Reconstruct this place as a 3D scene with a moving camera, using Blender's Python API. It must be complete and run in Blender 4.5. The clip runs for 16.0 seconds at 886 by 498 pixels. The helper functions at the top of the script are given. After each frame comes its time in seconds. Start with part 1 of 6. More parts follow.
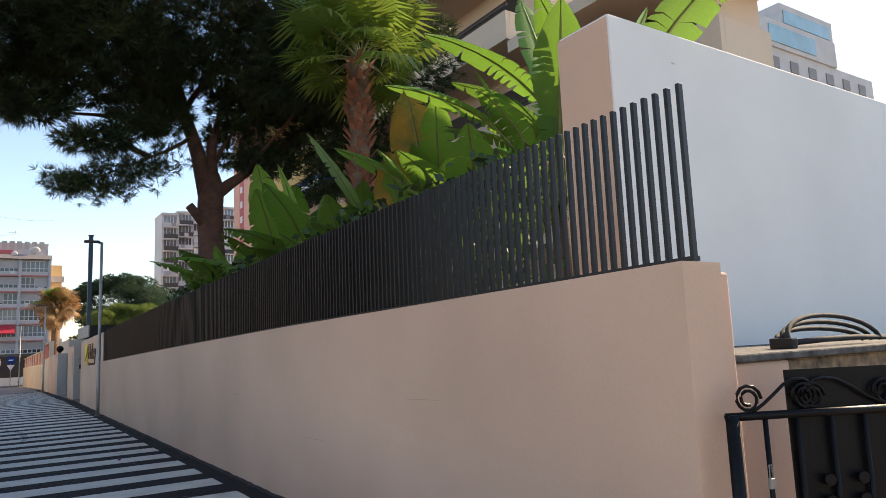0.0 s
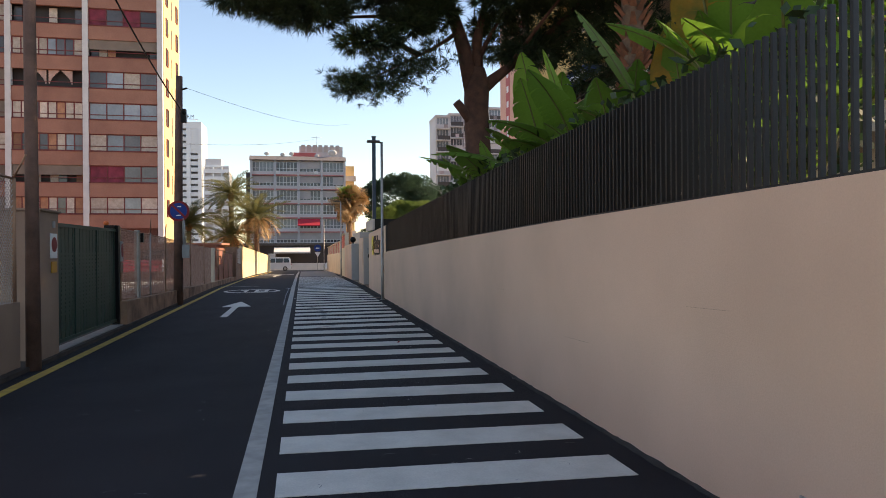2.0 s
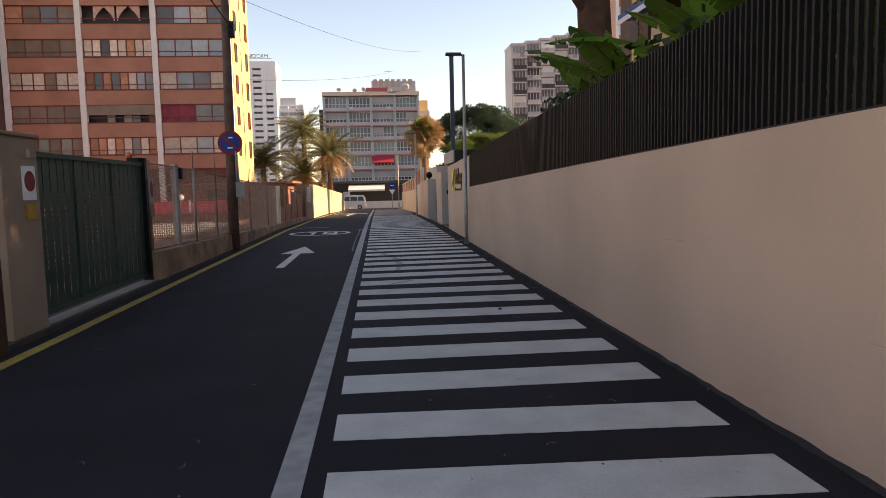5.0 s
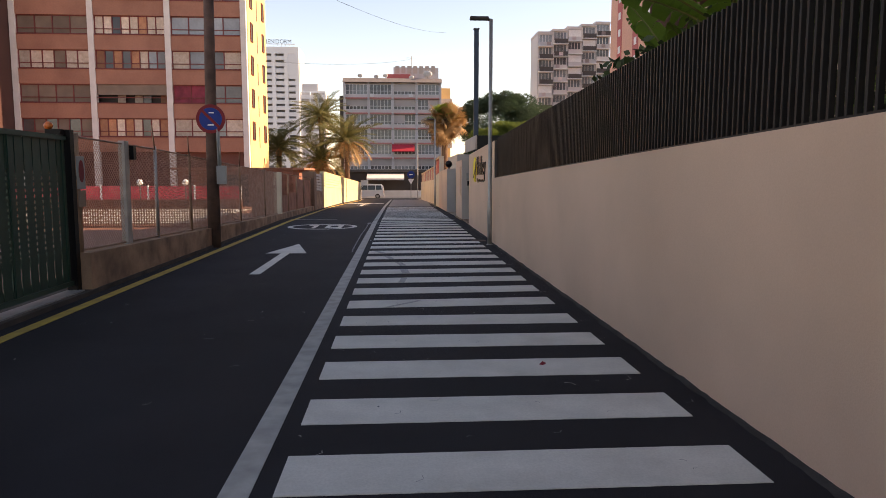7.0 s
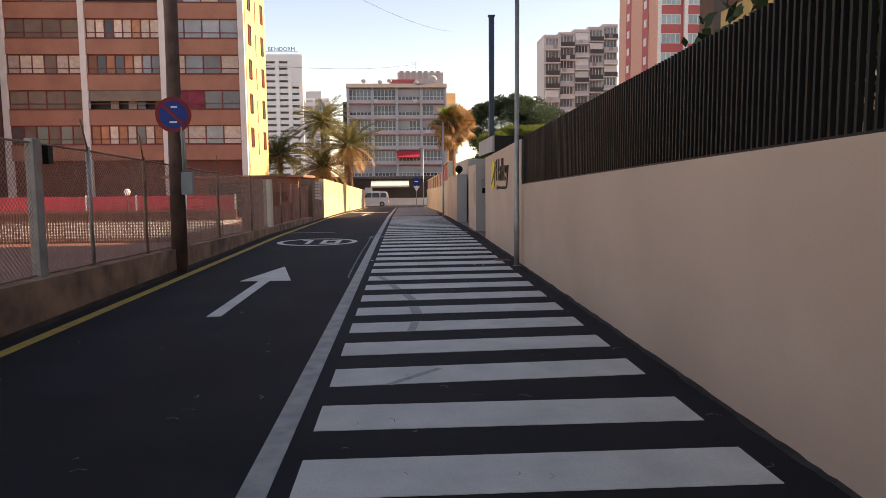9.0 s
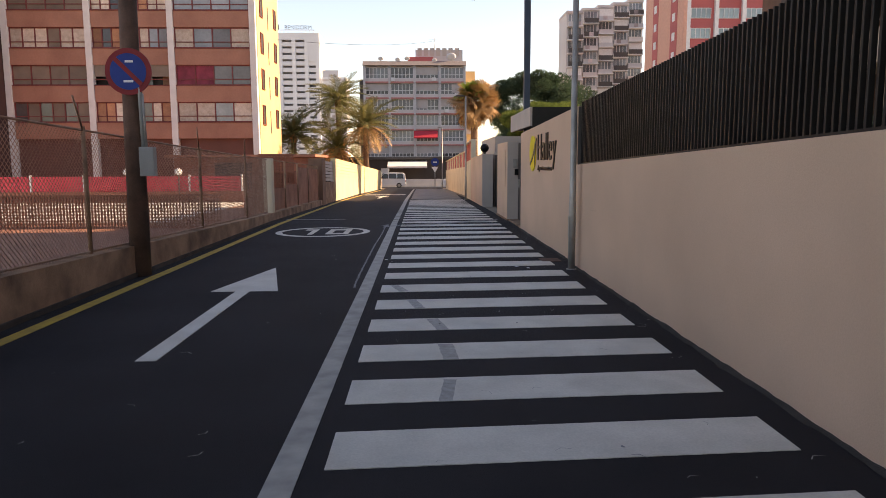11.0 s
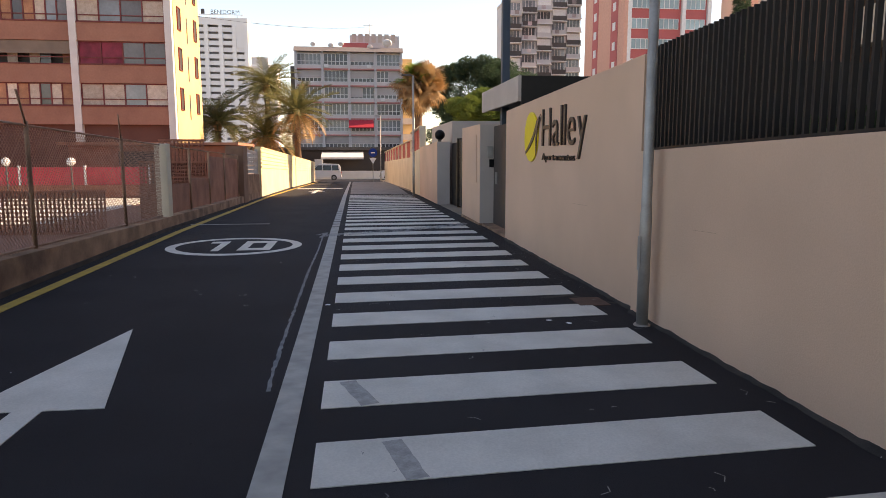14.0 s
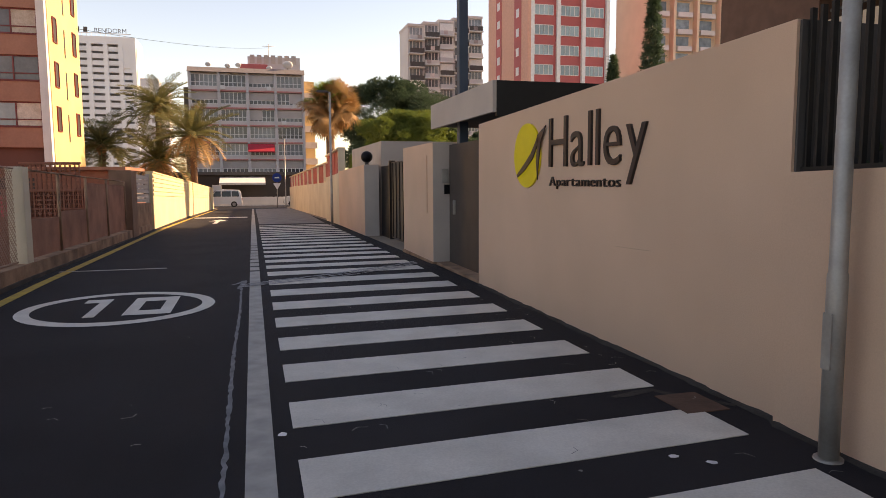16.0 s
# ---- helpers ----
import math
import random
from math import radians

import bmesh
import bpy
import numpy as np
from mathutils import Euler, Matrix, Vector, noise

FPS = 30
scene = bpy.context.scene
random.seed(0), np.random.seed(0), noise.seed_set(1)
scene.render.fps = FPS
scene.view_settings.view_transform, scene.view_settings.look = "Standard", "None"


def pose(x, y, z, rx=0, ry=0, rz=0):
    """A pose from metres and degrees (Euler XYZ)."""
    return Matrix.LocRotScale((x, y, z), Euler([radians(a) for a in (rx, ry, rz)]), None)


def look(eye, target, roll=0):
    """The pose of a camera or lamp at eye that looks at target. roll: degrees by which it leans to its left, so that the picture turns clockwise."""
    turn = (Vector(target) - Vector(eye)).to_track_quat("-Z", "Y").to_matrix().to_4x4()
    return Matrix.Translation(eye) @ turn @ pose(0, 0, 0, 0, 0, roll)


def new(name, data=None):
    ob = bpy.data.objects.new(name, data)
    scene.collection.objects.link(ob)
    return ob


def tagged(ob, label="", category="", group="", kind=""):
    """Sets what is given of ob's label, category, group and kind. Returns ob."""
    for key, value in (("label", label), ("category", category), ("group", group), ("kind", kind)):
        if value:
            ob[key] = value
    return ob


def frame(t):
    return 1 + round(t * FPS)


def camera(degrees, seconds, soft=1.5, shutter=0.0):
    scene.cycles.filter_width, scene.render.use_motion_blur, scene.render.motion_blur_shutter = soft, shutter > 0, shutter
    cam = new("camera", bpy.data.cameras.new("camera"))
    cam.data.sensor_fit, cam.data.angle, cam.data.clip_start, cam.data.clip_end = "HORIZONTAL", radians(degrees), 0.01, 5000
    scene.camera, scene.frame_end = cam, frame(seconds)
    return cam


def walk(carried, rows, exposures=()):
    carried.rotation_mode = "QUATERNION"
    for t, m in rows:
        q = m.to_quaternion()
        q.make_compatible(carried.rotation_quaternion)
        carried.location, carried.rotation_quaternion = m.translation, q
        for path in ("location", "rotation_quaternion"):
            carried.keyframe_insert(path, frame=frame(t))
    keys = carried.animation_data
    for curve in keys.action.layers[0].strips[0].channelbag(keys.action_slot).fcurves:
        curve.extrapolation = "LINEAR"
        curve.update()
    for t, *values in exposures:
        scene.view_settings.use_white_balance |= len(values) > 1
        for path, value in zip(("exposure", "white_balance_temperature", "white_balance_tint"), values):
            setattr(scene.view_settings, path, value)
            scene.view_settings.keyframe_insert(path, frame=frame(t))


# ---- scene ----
cam = camera(65.6, 16.0, soft=0.8)
PATH = [
    (0, (-2.924, -1.284, 1.682), (-1.830, 0.367, 1.952), -2.4),
    (0.5, (-2.860, -1.176, 1.692), (-1.843, 0.540, 1.838), -2.0),
    (1, (-2.772, -1.166, 1.679), (-1.94, 0.652, 1.725), -1.3),
    (1.5, (-2.737, -1.038, 1.678), (-2.154, 0.876, 1.687), -0.6),
    (2, (-2.721, -0.735, 1.667), (-2.32, 1.224, 1.664), -0.4),
    (2.5, (-2.698, -0.412, 1.658), (-2.363, 1.559, 1.627), -0.8),
    (3, (-2.655, 0.12, 1.647), (-2.385, 2.101, 1.574), -0.4),
    (3.5, (-2.658, 0.708, 1.617), (-2.426, 2.692, 1.516), -0.7),
    (6, (-2.435, 4.235, 1.607), (-2.289, 6.218, 1.398), -0.5),
    (6.5, (-2.336, 5.011, 1.61), (-2.224, 6.998, 1.414), 0.4),
    (7, (-2.276, 5.673, 1.595), (-2.149, 7.658, 1.384), 0.0),
    (7.5, (-2.274, 6.522, 1.614), (-2.19, 8.511, 1.426), -0.4),
    (8, (-2.26, 7.176, 1.612), (-2.138, 9.163, 1.422), -1.1),
    (8.5, (-2.281, 7.978, 1.615), (-2.196, 9.968, 1.431), -0.4),
    (9, (-2.311, 8.594, 1.595), (-2.199, 10.582, 1.403), -0.5),
    (9.5, (-2.342, 9.413, 1.597), (-2.282, 11.403, 1.4), -0.2),
    (12, (-2.48, 12.917, 1.553), (-2.405, 14.897, 1.278), -0.6),
    (12.5, (-2.546, 13.736, 1.541), (-2.431, 15.713, 1.261), -0.1),
    (13, (-2.602, 14.404, 1.503), (-2.43, 16.376, 1.216), 1.0),
    (13.5, (-2.614, 15.162, 1.504), (-2.428, 17.132, 1.217), 0.8),
    (14, (-2.69, 15.851, 1.503), (-2.439, 17.817, 1.233), -0.0),
    (14.5, (-2.747, 16.58, 1.503), (-2.458, 18.545, 1.266), -0.1),
    (15, (-2.822, 17.413, 1.522), (-2.546, 19.386, 1.342), 0.7),
    (15.5, (-2.974, 18.019, 1.497), (-2.608, 19.979, 1.335), 0.4),
    (16, (-3.108, 18.685, 1.509), (-2.579, 20.603, 1.308), -0.3),
]
walk(cam, [(t, look(eye, target, roll)) for t, eye, target, roll in PATH],
     exposures=[(0.0, 1.1, 7900, 14), (2.5, 0.9, 8500, 16), (3.5, 0.84, 9100, 19), (7.0, 1.06, 10000, 26), (9.5, 1.06, 10000, 26), (12.5, 1.24, 9700, 23), (14.5, 1.22, 9400, 22), (15.3, 0.95, 10200, 25), (16.0, 1.0, 11000, 27)])

# ---- world and sun ----
SUN_AZ, SUN_EL = 85.0, 30.0   # degrees from +y towards +x, and above the horizon
world = bpy.data.worlds.new("sky")
scene.world = world
world.use_nodes = True
wn = world.node_tree.nodes
bg = wn["Background"]
sky = wn.new("ShaderNodeTexSky")
sky.sky_type = "NISHITA"
sky.sun_disc = False
sky.sun_elevation = radians(SUN_EL)
sky.sun_rotation = radians(SUN_AZ)
sky.air_density, sky.dust_density, sky.ozone_density = 1.0, 0.3, 3.0
world.node_tree.links.new(sky.outputs[0], bg.inputs[0])
bg.inputs[1].default_value = 0.15
sun_data = bpy.data.lights.new("sun", "SUN")
sun_data.energy, sun_data.angle, sun_data.color = 5.0, radians(0.5), (1.0, 0.87, 0.70)
sun = new("sun", sun_data)
_a, _e = radians(SUN_AZ), radians(SUN_EL)
sun_dir = Vector((math.sin(_a) * math.cos(_e), math.cos(_a) * math.cos(_e), math.sin(_e)))
sun.matrix_world = look(sun_dir * 60, (0, 0, 0))

# ---- materials ----


def mat(name, col, rough=0.7, var=0.12, scale=3.0, fine=60.0, bump=0.15, metal=0.0, tint=None, obj_var=0.0, trans=0.0, spec=0.5, isl=0.0):
    """A surface with broad stains, fine grain and relief; tint: a second colour for the stains."""
    m = bpy.data.materials.new(name)
    m.use_nodes = True
    nt = m.node_tree
    nd, ln = nt.nodes, nt.links
    b = nd["Principled BSDF"]
    b.inputs["Roughness"].default_value = rough
    b.inputs["Metallic"].default_value = metal
    b.inputs["Specular IOR Level"].default_value = spec
    tc = nd.new("ShaderNodeTexCoord")
    n1 = nd.new("ShaderNodeTexNoise")
    n1.inputs["Scale"].default_value = scale
    n1.inputs["Detail"].default_value = 6
    n2 = nd.new("ShaderNodeTexNoise")
    n2.inputs["Scale"].default_value = fine
    n2.inputs["Detail"].default_value = 3
    geo = nd.new("ShaderNodeNewGeometry")
    for n in (n1, n2):
        ln.new(geo.outputs["Position"], n.inputs["Vector"])
    r1 = nd.new("ShaderNodeMapRange")
    r1.inputs[1].default_value, r1.inputs[2].default_value = 0.35, 0.7
    ln.new(n1.outputs["Fac"], r1.inputs[0])
    mix = nd.new("ShaderNodeMix")
    mix.data_type = "RGBA"
    t2 = tint or tuple(max(0.0, c * (1 - var * 1.6)) for c in col)
    mix.inputs[6].default_value = (*col, 1)
    mix.inputs[7].default_value = (*t2, 1)
    ln.new(r1.outputs[0], mix.inputs[0])
    hsv = nd.new("ShaderNodeHueSaturation")
    ln.new(mix.outputs[2], hsv.inputs["Color"])
    add = nd.new("ShaderNodeMath")
    add.operation = "MULTIPLY_ADD"
    ln.new(n2.outputs["Fac"], add.inputs[0])
    add.inputs[1].default_value = var * 1.6
    add.inputs[2].default_value = 1 - var * 0.8
    last = add.outputs[0]
    if obj_var or isl:
        if obj_var:
            src = nd.new("ShaderNodeObjectInfo").outputs["Random"]
        else:
            src = geo.outputs["Random Per Island"]
        k = obj_var or isl
        a2 = nd.new("ShaderNodeMath")
        a2.operation = "MULTIPLY_ADD"
        ln.new(src, a2.inputs[0])
        a2.inputs[1].default_value = k
        a2.inputs[2].default_value = 1 - k / 2
        a3 = nd.new("ShaderNodeMath")
        a3.operation = "MULTIPLY"
        ln.new(a2.outputs[0], a3.inputs[0])
        ln.new(last, a3.inputs[1])
        last = a3.outputs[0]
    ln.new(last, hsv.inputs["Value"])
    ln.new(hsv.outputs[0], b.inputs["Base Color"])
    if bump:
        bp = nd.new("ShaderNodeBump")
        bp.inputs["Strength"].default_value = bump
        bp.inputs["Distance"].default_value = 0.01
        ln.new(n2.outputs["Fac"], bp.inputs["Height"])
        ln.new(bp.outputs[0], b.inputs["Normal"])
    if trans:
        tr = nd.new("ShaderNodeBsdfTranslucent")
        ln.new(hsv.outputs[0], tr.inputs[0])
        ms = nd.new("ShaderNodeMixShader")
        ms.inputs[0].default_value = trans
        ln.new(b.outputs[0], ms.inputs[1])
        ln.new(tr.outputs[0], ms.inputs[2])
        ln.new(ms.outputs[0], nd["Material Output"].inputs[0])
    return m


M_ASPHALT = mat("asphalt", (0.021, 0.020, 0.024), 0.85, 0.45, 0.9, 150, 0.6, tint=(0.012, 0.0115, 0.015), spec=0.22)
M_DARKEDGE = mat("dark_gutter", (0.035, 0.035, 0.038), 0.9, 0.25, 1.5, 100, 0.4)
M_PAINT = mat("road_paint", (0.65, 0.62, 0.555), 0.75, 0.2, 2.5, 70, 0.3, tint=(0.53, 0.505, 0.45))
M_PAINT2 = mat("worn_road_paint", (0.43, 0.415, 0.375), 0.8, 0.15, 5, 40, 0.3, tint=(0.28, 0.27, 0.25))
M_YELLOW = mat("yellow_road_paint", (0.50, 0.33, 0.05), 0.8, 0.2, 5, 40, 0.3, tint=(0.34, 0.23, 0.06))
M_GROUND = mat("earth", (0.30, 0.24, 0.18), 0.95, 0.2, 0.4, 30, 0.5)
M_PINK = mat("pink_render", (0.70, 0.46, 0.335), 0.8, 0.09, 0.55, 110, 0.22, tint=(0.585, 0.385, 0.28))
M_CREAM = mat("cream_render", (0.68, 0.58, 0.44), 0.85, 0.1, 0.8, 90, 0.15, tint=(0.56, 0.46, 0.34))
M_WHITEWALL = mat("white_render", (0.80, 0.785, 0.75), 0.8, 0.05, 0.8, 120, 0.1)
M_SLAT = mat("anthracite_metal", (0.017, 0.0155, 0.0155), 0.42, 0.1, 8, 200, 0.05, obj_var=0.3, spec=0.3)
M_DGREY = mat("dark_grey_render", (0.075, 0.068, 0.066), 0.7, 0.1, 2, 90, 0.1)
M_GREY = mat("grey_render", (0.50, 0.43, 0.385), 0.75, 0.08, 1.5, 90, 0.1)
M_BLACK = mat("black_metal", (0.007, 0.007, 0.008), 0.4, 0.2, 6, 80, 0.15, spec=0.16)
M_STEEL = mat("galvanised_steel", (0.40, 0.38, 0.355), 0.5, 0.15, 5, 60, 0.08, metal=0.5)
M_MESH = mat("rusty_wire", (0.42, 0.25, 0.18), 0.7, 0.2, 6, 80, 0.0, metal=0.3)
M_CONC = mat("stained_concrete", (0.42, 0.245, 0.155), 0.95, 0.2, 2.2, 50, 0.7, tint=(0.16, 0.09, 0.058))
M_GREEN = mat("green_gate_paint", (0.010, 0.048, 0.033), 0.5, 0.12, 2, 60, 0.1)
M_WOODPOLE = mat("dark_timber", (0.15, 0.082, 0.060), 0.85, 0.3, 4, 60, 0.6)
M_BRICK = mat("orange_brick", (0.375, 0.175, 0.12), 0.85, 0.2, 0.5, 7, 0.1, tint=(0.285, 0.128, 0.088))
M_BROWNPANEL = mat("brown_screen", (0.40, 0.18, 0.115), 0.9, 0.25, 2, 60, 0.3, tint=(0.25, 0.105, 0.07))
M_COLW = mat("white_column", (0.66, 0.63, 0.60), 0.8, 0.08, 1, 20, 0.1)
# cream made yellower, with the warm sunlight put into the base colour
M_CREAMY = mat("cream_render_in_sun", (0.74, 0.60, 0.36), 0.85, 0.1, 0.8, 60, 0.15, tint=(0.62, 0.49, 0.30))
M_TAN = mat("tan_plaster", (0.36, 0.245, 0.175), 0.9, 0.12, 1.2, 60, 0.3, tint=(0.27, 0.18, 0.13))
M_WINT = mat("tinted_glass", (0.13, 0.12, 0.12), 0.08, 0.25, 0.4, 5, 0.0, obj_var=0.9)
M_YELLOWWALL = mat("yellow_render", (0.74, 0.50, 0.24), 0.85, 0.08, 0.3, 15, 0.1)
M_RED = mat("red_paint", (0.42, 0.05, 0.05), 0.6, 0.12, 2, 50, 0.05)
M_WIN = mat("window_glass", (0.22, 0.25, 0.27), 0.08, 0.2, 0.3, 5, 0.0, obj_var=0.9)
# near-black base carries the shade inside recesses, openings and windows
M_WINDARK = mat("opening_shade", (0.045, 0.035, 0.033), 0.6, 0.2, 0.5, 10, 0.0)
M_CURT = mat("pale_curtain", (0.62, 0.52, 0.43), 0.9, 0.3, 2.5, 12, 0.1, tint=(0.47, 0.375, 0.30), obj_var=0.7)
M_FRAME_R = mat("dark_red_frame", (0.19, 0.032, 0.03), 0.6, 0.2, 3, 60, 0.0)
M_FRAME_W = mat("white_frame", (0.70, 0.71, 0.72), 0.5, 0.08, 3, 60, 0.0)
M_GREYW = mat("grey_facade", (0.60, 0.565, 0.56), 0.85, 0.1, 0.3, 10, 0.0)
M_HOTEL = mat("hotel_white", (0.70, 0.72, 0.74), 0.8, 0.05, 0.05, 5, 0.0)
M_TOWER = mat("pale_tower_render", (0.52, 0.52, 0.54), 0.85, 0.1, 0.1, 5, 0.0)
M_SALMON = mat("salmon_render", (0.62, 0.27, 0.21), 0.85, 0.08, 0.2, 8, 0.0)
M_DROSE = mat("rose_red_tile", (0.50, 0.12, 0.12), 0.8, 0.1, 0.3, 8, 0.0)
M_BUFF = mat("buff_render", (0.62, 0.50, 0.385), 0.85, 0.08, 0.3, 20, 0.1)
M_SIGNRED = mat("sign_red", (0.24, 0.014, 0.022), 0.45, 0.1, 5, 60, 0.0, spec=0.25)
M_SIGNBLUE = mat("sign_blue", (0.006, 0.042, 0.24), 0.45, 0.1, 5, 60, 0.0, spec=0.2)
M_SIGNWHITE = mat("sign_white", (0.75, 0.76, 0.78), 0.4, 0.05, 5, 60, 0.0)
M_LOGOY = mat("logo_yellow", (0.80, 0.62, 0.02), 0.45, 0.05, 5, 60, 0.0)
M_LETTER = mat("bronze_letter", (0.030, 0.022, 0.022), 0.4, 0.1, 5, 60, 0.0)
M_CARWHITE = mat("white_car_paint", (0.72, 0.73, 0.75), 0.2, 0.03, 1, 60, 0.0)
M_CARGLASS = mat("car_glass", (0.018, 0.02, 0.024), 0.08, 0.1, 1, 20, 0.0)
M_TYRE = mat("tyre_rubber", (0.02, 0.02, 0.02), 0.85, 0.1, 5, 80, 0.2)
M_PLASTIC = mat("grey_plastic", (0.30, 0.31, 0.30), 0.5, 0.1, 5, 60, 0.0)
M_ORANGE = mat("orange_plastic", (0.75, 0.16, 0.03), 0.4, 0.1, 5, 60, 0.0)
M_BARK = mat("pine_bark", (0.115, 0.055, 0.040), 0.95, 0.3, 5, 30, 1.0, tint=(0.06, 0.032, 0.026))
M_PALMBARK = mat("palm_bark", (0.17, 0.10, 0.062), 0.95, 0.3, 7, 40, 1.0, tint=(0.09, 0.05, 0.033))
M_NEEDLE = mat("pine_needles", (0.024, 0.045, 0.026), 0.7, 0.25, 0.8, 30, 0.0, tint=(0.045, 0.07, 0.02), isl=0.6, trans=0.25)
# bright yellow-green base adds sunlight to the lower pine's needles
M_PINELIGHT = mat("sun_tinted_pine", (0.15, 0.20, 0.04), 0.7, 0.25, 0.4, 20, 0.0, tint=(0.10, 0.16, 0.035), isl=0.6, trans=0.35)
M_PINEDARK = mat("dark_pine", (0.050, 0.095, 0.055), 0.7, 0.25, 0.4, 20, 0.0, tint=(0.04, 0.08, 0.04), isl=0.7, trans=0.35)
M_BANANA = mat("banana_leaf", (0.13, 0.26, 0.035), 0.42, 0.2, 2.5, 30, 0.1, tint=(0.14, 0.27, 0.04), obj_var=0.6, trans=0.5)
M_BANANAY = mat("yellowing_leaf", (0.42, 0.23, 0.03), 0.5, 0.3, 5, 40, 0.1, tint=(0.13, 0.15, 0.03), trans=0.45)
M_STEM = mat("leaf_stem", (0.16, 0.17, 0.055), 0.6, 0.2, 5, 40, 0.2)
M_FAN = mat("fan_palm_leaf", (0.13, 0.22, 0.035), 0.45, 0.2, 2.5, 30, 0.0, tint=(0.17, 0.22, 0.04), obj_var=0.5, trans=0.45)
M_DATE = mat("date_palm_leaf", (0.12, 0.135, 0.06), 0.5, 0.2, 1, 20, 0.0, tint=(0.20, 0.18, 0.07), obj_var=0.5, trans=0.4)
M_DATEY = mat("dry_palm_leaf", (0.44, 0.265, 0.12), 0.7, 0.3, 1, 20, 0.0, tint=(0.25, 0.15, 0.07), obj_var=0.5, trans=0.25)
M_LATTICE = mat("terracotta_block", (0.30, 0.12, 0.08), 0.9, 0.15, 3, 40, 0.2)
M_COURT = mat("terracotta_paving", (0.30, 0.13, 0.085), 0.9, 0.12, 0.5, 30, 0.2)
M_RUSTPLATE = mat("rusty_plate", (0.12, 0.06, 0.04), 0.8, 0.25, 6, 50, 0.3)
M_WET = mat("wet_asphalt", (0.05, 0.05, 0.055), 0.18, 0.2, 2, 60, 0.1)

# ---- helpers for building ----
BASE = {}


def thing(name, loc, label, category, group="", kind=""):
    ob = new(name)
    ob.location = loc
    BASE[ob] = Vector(loc)
    return tagged(ob, label, category, group, kind)


def link(name, bm, material, parent=None, label="", smooth=False):
    base = BASE[parent] if parent else Vector((0, 0, 0))
    if base.length:
        bmesh.ops.translate(bm, verts=bm.verts, vec=-base)
    me = bpy.data.meshes.new(name)
    bm.to_mesh(me)
    bm.free()
    for mt in (material if isinstance(material, (list, tuple)) else [material]):
        me.materials.append(mt)
    if smooth:
        for p in me.polygons:
            p.use_smooth = True
    ob = new(name, me)
    if parent:
        ob.parent = parent
    BASE[ob] = base
    if label:
        ob["label"] = label
    return ob


part = link


def setting(name, bm, material, label, category, smooth=False):
    return tagged(link(name, bm, material, smooth=smooth), label, category, "", "structure")


def piece(name, mesh, parent, loc, rz=0.0):
    """One more object on a shared mesh, under its parent; loc in world metres."""
    ob = new(name, mesh)
    ob.parent = parent
    ob.location = Vector(loc) - BASE[parent]
    if rz:
        ob.rotation_euler = (0, 0, rz)
    BASE[ob] = BASE[parent]
    return ob


def mesh_of(name, bm, material):
    me = bpy.data.meshes.new(name)
    bm.to_mesh(me)
    bm.free()
    me.materials.append(material)
    return me


def add_box(bm, x0, x1, y0, y1, z0, z1, bevel=0.0, mi=0):
    vs = [bm.verts.new((x, y, z)) for x in (x0, x1) for y in (y0, y1) for z in (z0, z1)]
    fs = [bm.faces.new([vs[i] for i in q]) for q in ((0, 1, 3, 2), (4, 6, 7, 5), (0, 4, 5, 1), (2, 3, 7, 6), (0, 2, 6, 4), (1, 5, 7, 3))]
    for f in fs:
        f.material_index = mi
    if bevel:
        bmesh.ops.bevel(bm, geom=list({e for f in fs for e in f.edges}), offset=bevel, segments=2, affect="EDGES", profile=0.5)
    return vs


def box(x0, x1, y0, y1, z0, z1, bevel=0.0):
    bm = bmesh.new()
    add_box(bm, x0, x1, y0, y1, z0, z1, bevel)
    return bm


def prism(pts, x0, x1):
    """A slab with the outline pts (y, z) between x0 and x1."""
    bm = bmesh.new()
    a = [bm.verts.new((x0, y, z)) for y, z in pts]
    b = [bm.verts.new((x1, y, z)) for y, z in pts]
    bm.faces.new(a[::-1])
    bm.faces.new(b)
    for i in range(len(pts)):
        j = (i + 1) % len(pts)
        bm.faces.new((a[i], a[j], b[j], b[i]))
    bmesh.ops.recalc_face_normals(bm, faces=bm.faces)
    return bm


def slab(pts, z0, z1):
    """A flat slab with the outline pts (x, y) between z0 and z1."""
    bm = bmesh.new()
    add_slab(bm, pts, z0, z1)
    return bm


def add_slab(bm, pts, z0, z1):
    a = [bm.verts.new((x, y, z0)) for x, y in pts]
    b = [bm.verts.new((x, y, z1)) for x, y in pts]
    fs = [bm.faces.new(a[::-1]), bm.faces.new(b)]
    for i in range(len(pts)):
        j = (i + 1) % len(pts)
        fs.append(bm.faces.new((a[i], a[j], b[j], b[i])))
    bmesh.ops.recalc_face_normals(bm, faces=fs)


def add_tube(bm, pts, radii, n=8, cap=True):
    """A tube through the points, with a radius at each."""
    pts = [Vector(p) for p in pts]
    rings = []
    up = Vector((0, 0, 1))
    for i, p in enumerate(pts):
        d = (pts[min(i + 1, len(pts) - 1)] - pts[max(i - 1, 0)]).normalized()
        s = d.cross(up if abs(d.z) < 0.95 else Vector((1, 0, 0))).normalized()
        u = s.cross(d)
        r = radii[i] if isinstance(radii, (list, tuple)) else radii
        rings.append([bm.verts.new(p + r * (math.cos(2 * math.pi * k / n) * s + math.sin(2 * math.pi * k / n) * u)) for k in range(n)])
    for a, b in zip(rings, rings[1:]):
        for k in range(n):
            bm.faces.new((a[k], a[(k + 1) % n], b[(k + 1) % n], b[k])).smooth = True
    if cap:
        bm.faces.new(rings[0])
        bm.faces.new(rings[-1][::-1])


